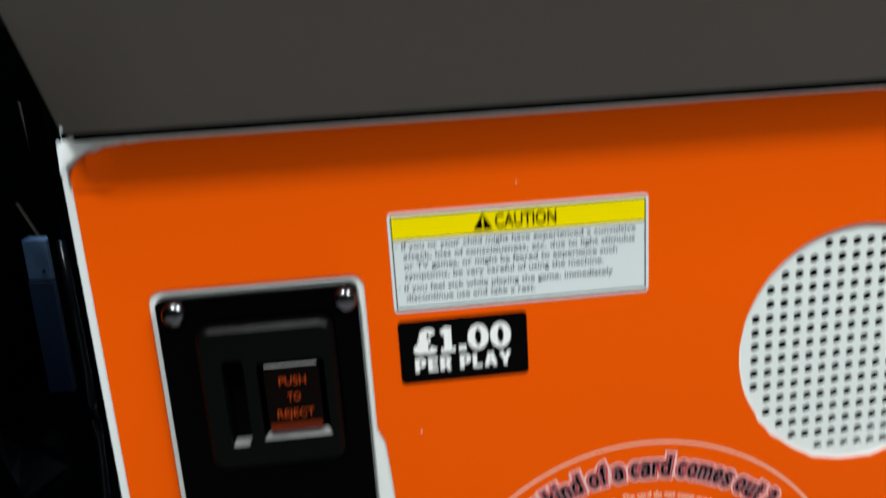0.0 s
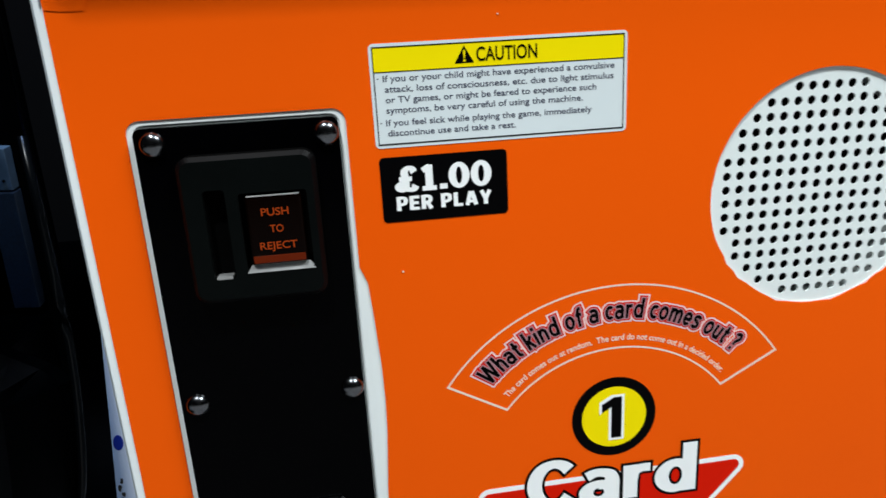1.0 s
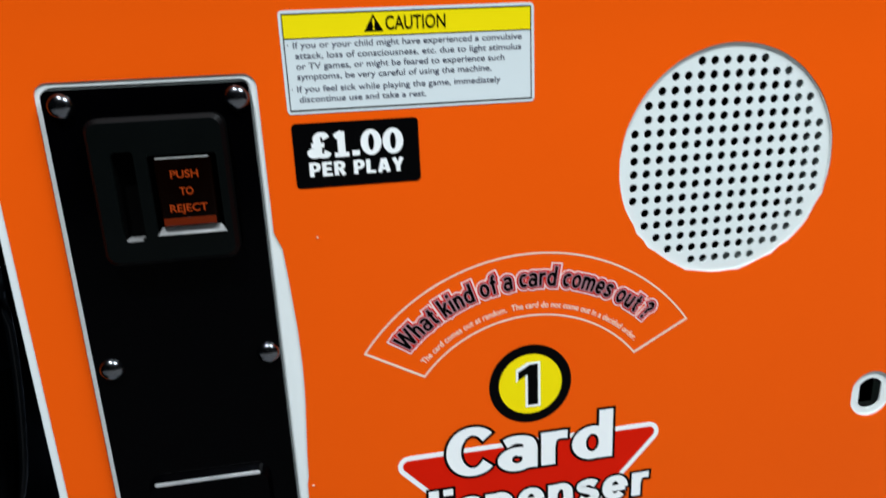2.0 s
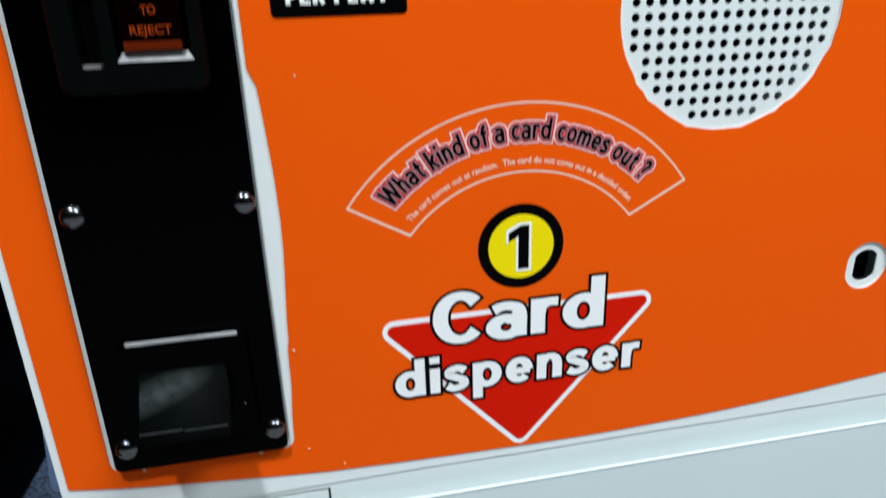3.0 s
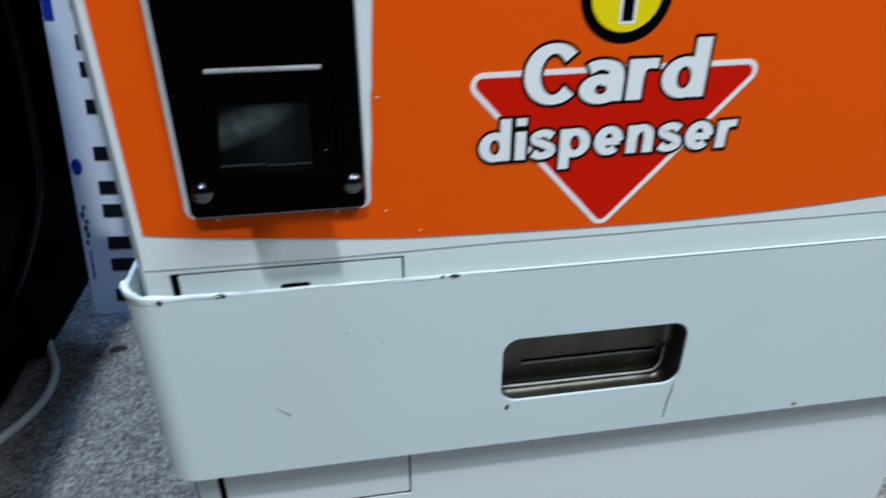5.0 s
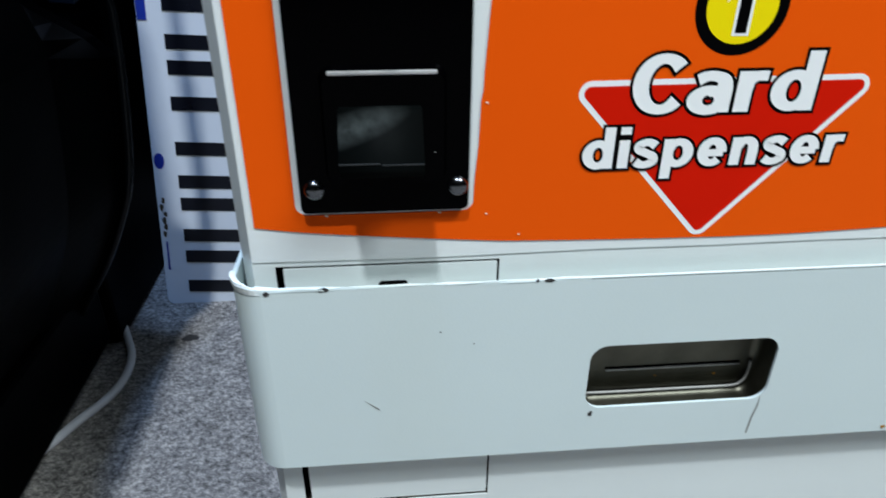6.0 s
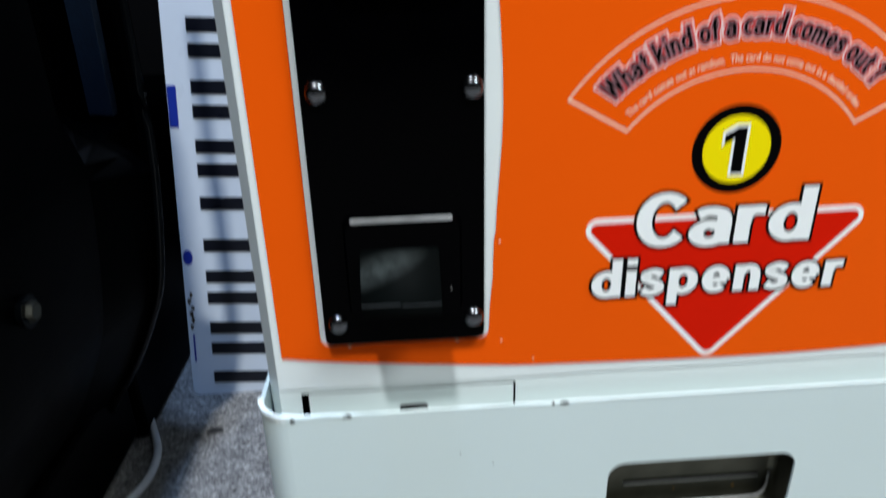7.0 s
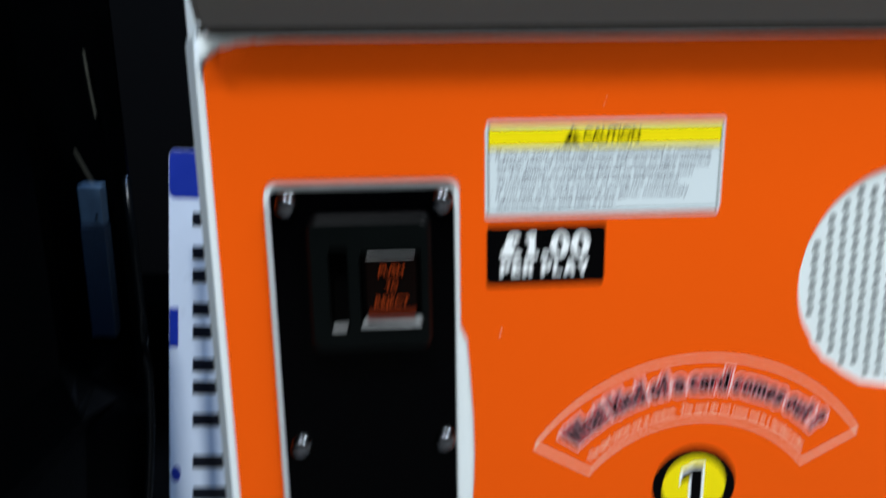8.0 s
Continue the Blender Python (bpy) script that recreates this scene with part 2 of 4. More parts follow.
glyph("i", 0.34, [(0.17, 0), (0.17, 0.98)], [(0.17, 1.17), (0.17, 1.43)])
glyph("k", 0.94, [(0.17, 0), (0.17, 1.43)], [(0.22, 0.42), (0.80, 0.98)], [(0.40, 0.58), (0.82, 0.0)])
glyph("m", 1.46, [(0.17, 0), (0.17, 0.98)], flow((0.17, 0.60), (0.34, 0.84), (0.52, 0.87), (0.68, 0.74), (0.73, 0.5), (0.73, 0)), flow((0.73, 0.60), (0.90, 0.84), (1.08, 0.87), (1.24, 0.74), (1.29, 0.5), (1.29, 0)))
glyph("n", 0.95, [(0.17, 0), (0.17, 0.98)], flow((0.17, 0.60), (0.34, 0.83), (0.56, 0.87), (0.73, 0.74), (0.78, 0.5), (0.78, 0.25), (0.78, 0)))
glyph("o", 1.02, bow(0.51, 0.49, 0.35, 0.385, 0, 360))
glyph("p", 1.06, [(0.17, -0.42), (0.17, 0.98)], bow(0.53, 0.49, 0.36, 0.385, 0, 360))
glyph("r", 0.70, [(0.17, 0), (0.17, 0.98)], flow((0.17, 0.52), (0.24, 0.74), (0.42, 0.86), (0.68, 0.86)))
glyph("s", 0.84, flow((0.74, 0.76), (0.58, 0.86), (0.40, 0.885), (0.18, 0.79), (0.19, 0.63), (0.42, 0.515), (0.65, 0.40), (0.68, 0.22), (0.50, 0.115), (0.28, 0.11), (0.08, 0.22)))
glyph("t", 0.66, flow((0.30, 1.28), (0.30, 0.8), (0.30, 0.36), (0.40, 0.13), (0.64, 0.12)), [(0.04, 0.88), (0.62, 0.88)])
glyph("u", 0.95, [(0.78, 0), (0.78, 0.98)], flow((0.78, 0.38), (0.61, 0.15), (0.39, 0.11), (0.22, 0.24), (0.17, 0.48), (0.17, 0.7), (0.17, 0.98)))
glyph("C", 1.22, bow(0.66, 0.70, 0.49, 0.60, 40, 320))
glyph("W", 1.72, [(0.12, 1.4), (0.46, 0.0)], [(0.46, 0.0), (0.86, 1.4)], [(0.86, 1.4), (1.26, 0.0)], [(1.26, 0.0), (1.60, 1.4)])
glyph("?", 0.86, flow((0.12, 1.12), (0.30, 1.28), (0.54, 1.27), (0.68, 1.06), (0.58, 0.86), (0.44, 0.70), (0.41, 0.42)), [(0.41, 0.0), (0.41, 0.24)])
glyph(" ", 0.42)
# capitals and figures with slab feet
glyph("1", 0.95, [(0.50, 0), (0.50, 1.4)], [(0.16, 1.10), (0.54, 1.33)], [(0.12, 0.10), (0.88, 0.10)])
glyph("0", 1.08, bow(0.54, 0.70, 0.36, 0.60, 0, 360))
glyph(".", 0.40, [(0.20, 0), (0.20, 0.30)])
glyph("\u00a3", 1.10, flow((0.92, 1.05), (0.80, 1.25), (0.60, 1.28), (0.42, 1.10), (0.44, 0.80), (0.46, 0.45), (0.36, 0.22), (0.16, 0.16)), [(0.12, 0.70), (0.80, 0.70)], flow((0.14, 0.24), (0.40, 0.17), (0.66, 0.10), (0.86, 0.12), (0.98, 0.32)), bow(0.27, 0.27, 0.19, 0.17, 0, 360))
glyph("P", 1.06, [(0.21, 0), (0.21, 1.4)], flow((0.21, 1.27), (0.56, 1.28), (0.80, 1.18), (0.86, 0.96), (0.78, 0.72), (0.54, 0.62), (0.21, 0.62)))
glyph("E", 0.98, [(0.21, 0), (0.21, 1.4)], [(0.21, 0.13), (0.94, 0.13)], [(0.21, 1.27), (0.94, 1.27)], [(0.21, 0.70), (0.86, 0.70)])
glyph("R", 1.14, [(0.21, 0), (0.21, 1.4)], flow((0.21, 1.27), (0.56, 1.28), (0.80, 1.18), (0.86, 0.98), (0.78, 0.76), (0.54, 0.67), (0.21, 0.67)), [(0.56, 0.66), (0.94, 0.0)])
glyph("L", 0.94, [(0.21, 0), (0.21, 1.4)], [(0.21, 0.13), (0.90, 0.13)])
glyph("A", 1.26, [(0.20, 0.0), (0.57, 1.4)], [(0.69, 1.4), (1.06, 0.0)], [(0.34, 0.40), (0.92, 0.40)])
glyph("Y", 1.18, [(0.59, 0), (0.59, 0.66)], [(0.59, 0.56), (0.19, 1.4)], [(0.59, 0.56), (0.99, 1.4)])


def stroke_text(text, width, small, x, z, y, heavy, light, gap=0.1, grow=0.0, arc=None, high=1.0, turn=0.0):
    """Bold lettering from strokes, as one flat mesh: width of the whole, height of its small letters, x of its middle, z of its base line.
    heavy, light: thickness of upright and level strokes. grow widens all strokes for an outline."""
    total = sum(GLYPHS[c][0] for c in text) + gap * (len(text) - 1)
    sx, sz = width / total, small * high
    bm = bmesh.new()
    pen, k = 0.0, 0
    for c in text:
        wide, strokes = GLYPHS[c]
        for pts in strokes:
            p = [Vector(((pen + a) * sx - width / 2, b * sz)) for a, b in pts]
            closed = (p[0] - p[-1]).length < 1e-6
            if closed:
                p = p[:-1]
            outer, inner = [], []
            if closed:
                mid = (Vector((min(q.x for q in p), min(q.y for q in p))) + Vector((max(q.x for q in p), max(q.y for q in p)))) / 2
                rx, rz = max(q.x for q in p) - mid.x, max(q.y for q in p) - mid.y
            for i, q in enumerate(p):
                if closed:
                    d = p[(i + 1) % len(p)] - p[i - 1]
                else:
                    d = p[min(i + 1, len(p) - 1)] - p[max(i - 1, 0)]
                d.normalize()
                hx, hz = heavy * sx / 2 + grow, light * sz / 2 + grow
                # half width of the stroke across its way
                h = math.hypot(d.y * hx, d.x * hz)
                nrm = Vector((d.y, -d.x)) * h
                e = q.copy()
                if not closed and grow:
                    e += d * (grow if i == len(p) - 1 else -grow if i == 0 else 0)
                if closed:
                    # a ring: two ovals about one middle
                    w = q - mid
                    outer.append(mid + Vector((w.x * (rx + hx) / rx, w.y * (rz + hz) / rz)))
                    inner.append(mid + Vector((w.x * max(0.06, 1 - hx / rx), w.y * max(0.06, 1 - hz / rz))))
                    continue
                outer.append(e + nrm)
                inner.append(e - nrm)
            yy = y - 0.000006 * (k % 6)
            left, right = [bm.verts.new((v.x, yy, v.y)) for v in outer], [bm.verts.new((v.x, yy, v.y)) for v in inner]
            for i in range(len(p) if closed else len(p) - 1):
                m = (i + 1) % len(p)
                bm.faces.new((left[i], left[m], right[m], right[i]))
            k += 1
        pen += wide + gap
    for v in bm.verts:
        a, b = v.co.x, v.co.z
        if arc:
            t = a / arc[2] + radians(turn)
            v.co.x, v.co.z = arc[0] + (arc[2] + b) * math.sin(t), arc[1] + (arc[2] + b) * math.cos(t)
        else:
            v.co.x, v.co.z = x + a, z + b
    return bm


def sweep(path, profile_z0, profile_z1, thick):
    """An upright band along a path of (x, y), its outer face on the path, thick inwards (to the path's left)."""
    bm = bmesh.new()
    rows = []
    for i, (x, y) in enumerate(path):
        ax, ay = path[max(0, i - 1)]
        bx, by = path[min(len(path) - 1, i + 1)]
        d = Vector((bx - ax, by - ay)).normalized()
        nx, ny = -d.y * thick, d.x * thick
        rows.append([bm.verts.new(c) for c in ((x, y, profile_z0), (x, y, profile_z1), (x + nx, y + ny, profile_z1), (x + nx, y + ny, profile_z0))])
    for a, b in zip(rows, rows[1:]):
        for k in range(4):
            bm.faces.new((a[k], b[k], b[(k + 1) % 4], a[(k + 1) % 4]))
    bm.faces.new(rows[0])
    bm.faces.new(rows[-1][::-1])
    bmesh.ops.recalc_face_normals(bm, faces=bm.faces)
    return bm


def join(bm, other):
    me = other if isinstance(other, bpy.types.Mesh) else None
    if me is None:
        me = bpy.data.meshes.new("made")
        other.to_mesh(me)
        other.free()
    bm.from_mesh(me)
    bpy.data.meshes.remove(me)
    return bm


def tube(points, radius, n=10):
    """A round tube along points."""
    bm = bmesh.new()
    rings = []
    for i, p in enumerate(points):
        p = Vector(p)
        d = (Vector(points[min(i + 1, len(points) - 1)]) - Vector(points[max(i - 1, 0)])).normalized()
        u = d.cross(Vector((0, 0, 1))).normalized()
        w = u.cross(d)
        rings.append([bm.verts.new(p + radius * (math.cos(2 * math.pi * k / n) * u + math.sin(2 * math.pi * k / n) * w)) for k in range(n)])
    for a, b in zip(rings, rings[1:]):
        for k in range(n):
            bm.faces.new((a[k], a[(k + 1) % n], b[(k + 1) % n], b[k]))
    bm.faces.new(rings[0][::-1])
    bm.faces.new(rings[-1])
    bmesh.ops.recalc_face_normals(bm, faces=bm.faces)
    return bm


def extrude_profile(profile, x0, x1):
    """A solid from a closed (y, z) profile between x0 and x1."""
    bm = bmesh.new()
    a = [bm.verts.new((x0, y, z)) for y, z in profile]
    b = [bm.verts.new((x1, y, z)) for y, z in profile]
    for i in range(len(profile)):
        j = (i + 1) % len(profile)
        bm.faces.new((a[i], a[j], b[j], b[i]))
    bm.faces.new(a[::-1])
    bm.faces.new(b)
    bmesh.ops.recalc_face_normals(bm, faces=bm.faces)
    return bm


def blot(cx, cz, r, y, rng, stretch=(1, 1), n=11, thick=0.0002):
    """A small ragged flat chip."""
    return sheet([[(cx + r * stretch[0] * rng.uniform(0.5, 1.1) * math.cos(2 * math.pi * i / n), cz + r * stretch[1] * rng.uniform(0.5, 1.1) * math.sin(2 * math.pi * i / n)) for i in range(n)]], y, thick)


# ---- the room ----


def room():
    f = part("floor", box(ROOM_X0, ROOM_X1, ROOM_Y0, ROOM_Y1, -0.1, 0), CARPET)
    tagged(f, "grey-brown speckled low-pile carpet floor", "floor", kind="structure")
    c = part("ceiling", box(ROOM_X0, ROOM_X1, ROOM_Y0, ROOM_Y1, ROOM_H, ROOM_H + 0.1), CEILING)
    tagged(c, "plain grey ceiling of the arcade", "ceiling", kind="structure")
    w = 0.12
    for name, b in (("wall_north", (ROOM_X0 - w, ROOM_X1 + w, ROOM_Y1, ROOM_Y1 + w)), ("wall_south", (ROOM_X0 - w, ROOM_X1 + w, ROOM_Y0 - w, ROOM_Y0)),
                    ("wall_west", (ROOM_X0 - w, ROOM_X0, ROOM_Y0, ROOM_Y1)), ("wall_east", (ROOM_X1, ROOM_X1 + w, ROOM_Y0, ROOM_Y1))):
        tagged(part(name, box(*b, -0.1, ROOM_H + 0.1), WALL), "dark painted wall closing the room", "wall", kind="structure")
    # frames added round the unseen lamps, the fill and the blue one included
    for x, y, sx, sy in ((-0.22, -0.905, 0.11, 0.11), (1.35, -1.0, 0.9, 0.9), (-0.15, -0.12, 0.25, 0.25)):
        t = thing("added_fitting", "added white frame round an unseen lamp", "ceiling light", (x, y, ROOM_H), "ceiling lights")
        fr = sheet([rounded(-sx / 2 - 0.03, sx / 2 + 0.03, -sy / 2 - 0.03, sy / 2 + 0.03, 0.01), rounded(-sx / 2 - 0.005, sx / 2 + 0.005, -sy / 2 - 0.005, sy / 2 + 0.005, 0.004)], 0, 0.07)
        fr.transform(Matrix.Rotation(radians(90), 4, "X"))
        fr.transform(Matrix.Translation((0, 0, -0.07)))
        part("frame", fr, LAMP_CASE, t)


room()

# ---- the card machine ----
machine = thing("card_machine", "orange and white coin-operated card dispensing machine on carpet", "arcade machine")
X0, X1 = -0.0330, 0.421          # front panel
B0, B1 = -0.0415, 0.429          # body
PANEL_TOP, PANEL_LOW = 0.6145, 0.012
DOOR = (-0.0225, 0.0858, 0.1262, 0.2908)
SPK = (0.2771, 0.5075)
KEY = (0.3695, 0.3775)


def body():
    part("body", box(B0, B1, 0.021, 0.42, 0.012, 0.80, 0.004), WHITE, machine)
    # front panel: bevelled sides, speaker holes and lock hole cut through
    holes = []
    for row, count in enumerate((6, 10, 12, 14, 14, 16, 16, 16, 16, 16, 16, 14, 14, 12, 10, 6)):
        z = SPK[1] + (7.5 - row) * 0.00605
        for k in range(count):
            holes.append(ring(SPK[0] + (k - (count - 1) / 2) * 0.00605, z, 0.00198, 10))
    lock = [(KEY[0] + 0.0082 * max(-0.8, min(0.8, math.cos(a))), KEY[1] + 0.0088 * math.sin(a)) for a in [2 * math.pi * i / 28 for i in range(28)]]
    part("front_panel", sheet([rounded(X0, X1, PANEL_LOW, PANEL_TOP, 0.002, 3)] + holes + [lock, rounded(0.130, 0.2426, 0.1860, 0.248, 0.01), [(DOOR[0], DOOR[2]), (DOOR[1], DOOR[2]), (DOOR[1], DOOR[3]), (DOOR[0], DOOR[3])]], 0.0008, 0.0007), WHITE, machine, "white painted metal front panel")
    for xa, xb in ((X0, B0), (X1, B1)):
        bm = bmesh.new()
        v = [bm.verts.new(c) for c in ((xa, 0.001, 0.012), (xa, 0.001, PANEL_TOP), (xb, 0.0205, PANEL_TOP), (xb, 0.0205, 0.012))]
        w = [bm.verts.new(c) for c in ((xa, 0.003, 0.012), (xa, 0.003, PANEL_TOP), (xb, 0.0225, PANEL_TOP), (xb, 0.0225, 0.012))]
        for i in range(4):
            bm.faces.new((v[i], v[(i + 1) % 4], w[(i + 1) % 4], w[i]))
        bm.faces.new(v)
        bm.faces.new(w[::-1])
        bmesh.ops.recalc_face_normals(bm, faces=bm.faces)
        part("side_return", bm, WHITE, machine, "bevelled white side edge")
    part("speaker_cone", sheet([ring(*SPK, 0.052)], 0.0185, 0.002), BLACK_VOID, machine, "dark loudspeaker behind the holes")
    part("lock_well", box(KEY[0] - 0.012, KEY[0] + 0.012, 0.012, 0.018, KEY[1] - 0.012, KEY[1] + 0.012), BLACK_VOID, machine, "empty dark lock hole")
    # lower front with the cash door
    door = DOOR
    part("cash_door", sheet([rounded(door[0] + 0.0036, door[1] - 0.0011, door[2] + 0.002, door[3] - 0.0013, 0.0008, 2)], 0.0011, 0.0025), WHITE, machine, "white metal cash door with dark gaps round it")
    part("door_gap", box(door[0] - 0.004, door[1] + 0.004, 0.0105, 0.0145, door[2] - 0.004, door[3] + 0.004), BLACK_VOID, machine, "dark gap round the cash door")
    part("door_sill", box(door[0], door[1], 0.0024, 0.010, door[2] - 0.0004, door[2] + 0.0008), DIRT, machine, "brown grime along the gap")
    part("latch_notch", sheet([rounded(0.0262, 0.0408, 0.2735, 0.2806, 0.0022, 4)], 0.0008, 0.0004), BLACK_VOID, machine, "dark latch notch")


def deck():
    prof = [(0.0, 0.6172), (-0.033, 0.6657), (-0.0365, 0.673), (-0.0365, 0.75), (-0.03, 0.80), (0.42, 0.82), (0.42, 0.802), (0.03, 0.802), (0.03, 0.6178)]
    bm = extrude_profile(prof, -0.0312, B1 + 0.0005)
    bmesh.ops.bevel(bm, geom=[e for e in bm.edges if abs(e.verts[0].co.x - e.verts[1].co.x) < 1e-6], offset=0.0025, segments=3, affect="EDGES")
    part("control_deck", bm, DECK, machine, "grey painted deck overhanging the front panel")
    part("deck_gap", box(X0 + 0.001, X1 - 0.001, 0.004, 0.02, 0.612, 0.6184), BLACK_VOID, machine, "dark gap under the deck")
    bm = bmesh.new()
    bmesh.ops.create_uvsphere(bm, u_segments=12, v_segments=8, radius=0.0016, matrix=Matrix.Translation((-0.0275, 0.0005, 0.6162)))
    part("rivet", bm, CHROME, machine, "small bright rivet", True)


def decal():
    """The printed sheet on the front: white vinyl with the orange print on it."""
    low = [(0.4205, 0.2952), (0.374, 0.2948), (0.30, 0.2943), (0.25, 0.2946), (0.19, 0.2940), (0.134, 0.2943), (0.10, 0.2938), (0.052, 0.2932), (0.0, 0.2936), (-0.0325, 0.2940)]
    coin = rounded(-0.0075, 0.0695, 0.3196, 0.5550, 0.004)
    spk = ring(*SPK, 0.0522, 64)
    key = ring(*KEY, 0.0122, 24)
    top_left = [(-0.0325, 0.603), (-0.024, 0.610), (-0.018, 0.6138)]
    part("vinyl_sheet", sheet([low + [(-0.0325, 0.602)] + top_left[1:] + [(0.4205, 0.6140)], coin, spk, key], 0.0003, 0.0004), SHEET, machine, "white vinyl edge of the decal")
    bottom = spline([(0.4205, 0.3128, 0), (0.375, 0.3082, 0), (0.338, 0.3046, 0), (0.286, 0.3010, 0), (0.225, 0.2990, 0), (0.170, 0.2992, 0), (0.106, 0.3006, 0), (0.075, 0.3020, 0), (0.003, 0.3082, 0), (-0.0292, 0.3125, 0)], 4)
    rng = random.Random(4)
    top = [(-0.0296, 0.6035), (-0.027, 0.606), (-0.0235, 0.6085), (-0.0205, 0.6098), (-0.016, 0.612)]
    top += [(x, 0.6134 + rng.uniform(-0.0002, 0.0002)) for x in np.linspace(0.0, 0.4205, 12)]
    # the orange is trimmed by hand round the coin plate, so the white border swells beside it
    border = rounded(-0.0098, 0.0718, 0.3180, 0.5568, 0.0052)
    swell = [(0.0718, 0.492), (0.0728, 0.4895), (0.0746, 0.485), (0.0758, 0.470), (0.0772, 0.448), (0.0776, 0.430), (0.0772, 0.415), (0.0762, 0.40), (0.0752, 0.385), (0.0748, 0.374), (0.0740, 0.370), (0.0735, 0.35), (0.0722, 0.335)]
    k = max(i for i, p in enumerate(border) if p[1] < 0.33 and p[0] > 0.07)
    border = border + swell[::-1] if k == len(border) - 1 else border
    spk_cut = [(SPK[0] + (0.0528 + rng.uniform(-0.0004, 0.0004) * (2 if math.sin(a) < -0.3 else 0.3)) * math.cos(a), SPK[1] + (0.0528 + rng.uniform(-0.0004, 0.0004) * (2 if math.sin(a) < -0.3 else 0.3)) * math.sin(a)) for a in [2 * math.pi * i / 72 for i in range(72)]]
    key_cut = [(KEY[0] + 0.0126 * max(-0.93, math.cos(a)), KEY[1] + 0.0132 * math.sin(a)) for a in [2 * math.pi * i / 28 for i in range(28)]]
    part("orange_print", sheet([[p[:2] for p in bottom] + top, border, spk_cut, key_cut], -0.0002, 0.0004), ORANGE, machine, "glossy orange vinyl, hand-trimmed round the coin plate")
    # the peeling corner
    bm = bmesh.new()
    rows = []
    for i in range(9):
        s = i / 8
        row = []
        for j in range(6):
            u = j / 5
            x = -0.0315 + 0.0125 * s
            z = 0.6035 + 0.0085 * s ** 0.6 + u * (0.0100 * (1 - s) + 0.0004)
            y = -0.0008 - 0.0022 * math.cos(u * 1.5) * (1 - s) ** 0.8
            row.append(bm.verts.new((x, y, z)))
        rows.append(row)
    for a, b in zip(rows, rows[1:]):
        for j in range(5):
            bm.faces.new((a[j], b[j], b[j + 1], a[j + 1]))
    part("peeling_corner", bm, SHEET, machine, "curled corner of the decal showing its white back", True)
    # a ridge stands off the panel below the corner, so its left slope lies in shade
    bm = bmesh.new()
    rows = []
    for i in range(9):
        # down along the ridge, which sinks back into the sheet
        k = i / 8
        lift, x, z = 0.0038 * (1 - k) ** 1.3, -0.0216 - 0.0022 * k, 0.6098 - 0.0135 * k
        left, right = -0.0298 + 0.0004 * k, -0.0080 - 0.0080 * k
        zl, zr = 0.6040 - 0.0070 * k, 0.6132 - 0.0170 * k
        row = [(left, -0.0005, zl), ((left + x) / 2, -0.0005 - lift * 0.5, (zl + z) / 2), (x, -0.0005 - lift, z)]
        for u in (0.2, 0.4, 0.6, 0.8, 1.0):
            row.append((x + (right - x) * u, -0.0005 - lift * (1 - u) ** 2, z + (zr - z) * u))
        rows.append([bm.verts.new(c) for c in row])
    for a, b in zip(rows, rows[1:]):
        for q in range(7):
            bm.faces.new((a[q], b[q], b[q + 1], a[q + 1]))
    bmesh.ops.recalc_face_normals(bm, faces=bm.faces)
    part("lifted_print", bm, ORANGE, machine, "creased orange vinyl lifting below the corner")
    # stray nicks where the print was cut
    for x, z, r in ((0.0765, 0.3692, 0.0016), (0.094, 0.3045, 0.0015), (0.056, 0.3176, 0.0022), (0.004, 0.3176, 0.0022), (0.078, 0.3160, 0.0014), (0.133, 0.588, 0.0009), (0.0895, 0.4885, 0.0013)):
        part("torn_nick", blot(x, z, r * 0.45, -0.0005, rng, (1, 0.8), 7), CREAM, machine)


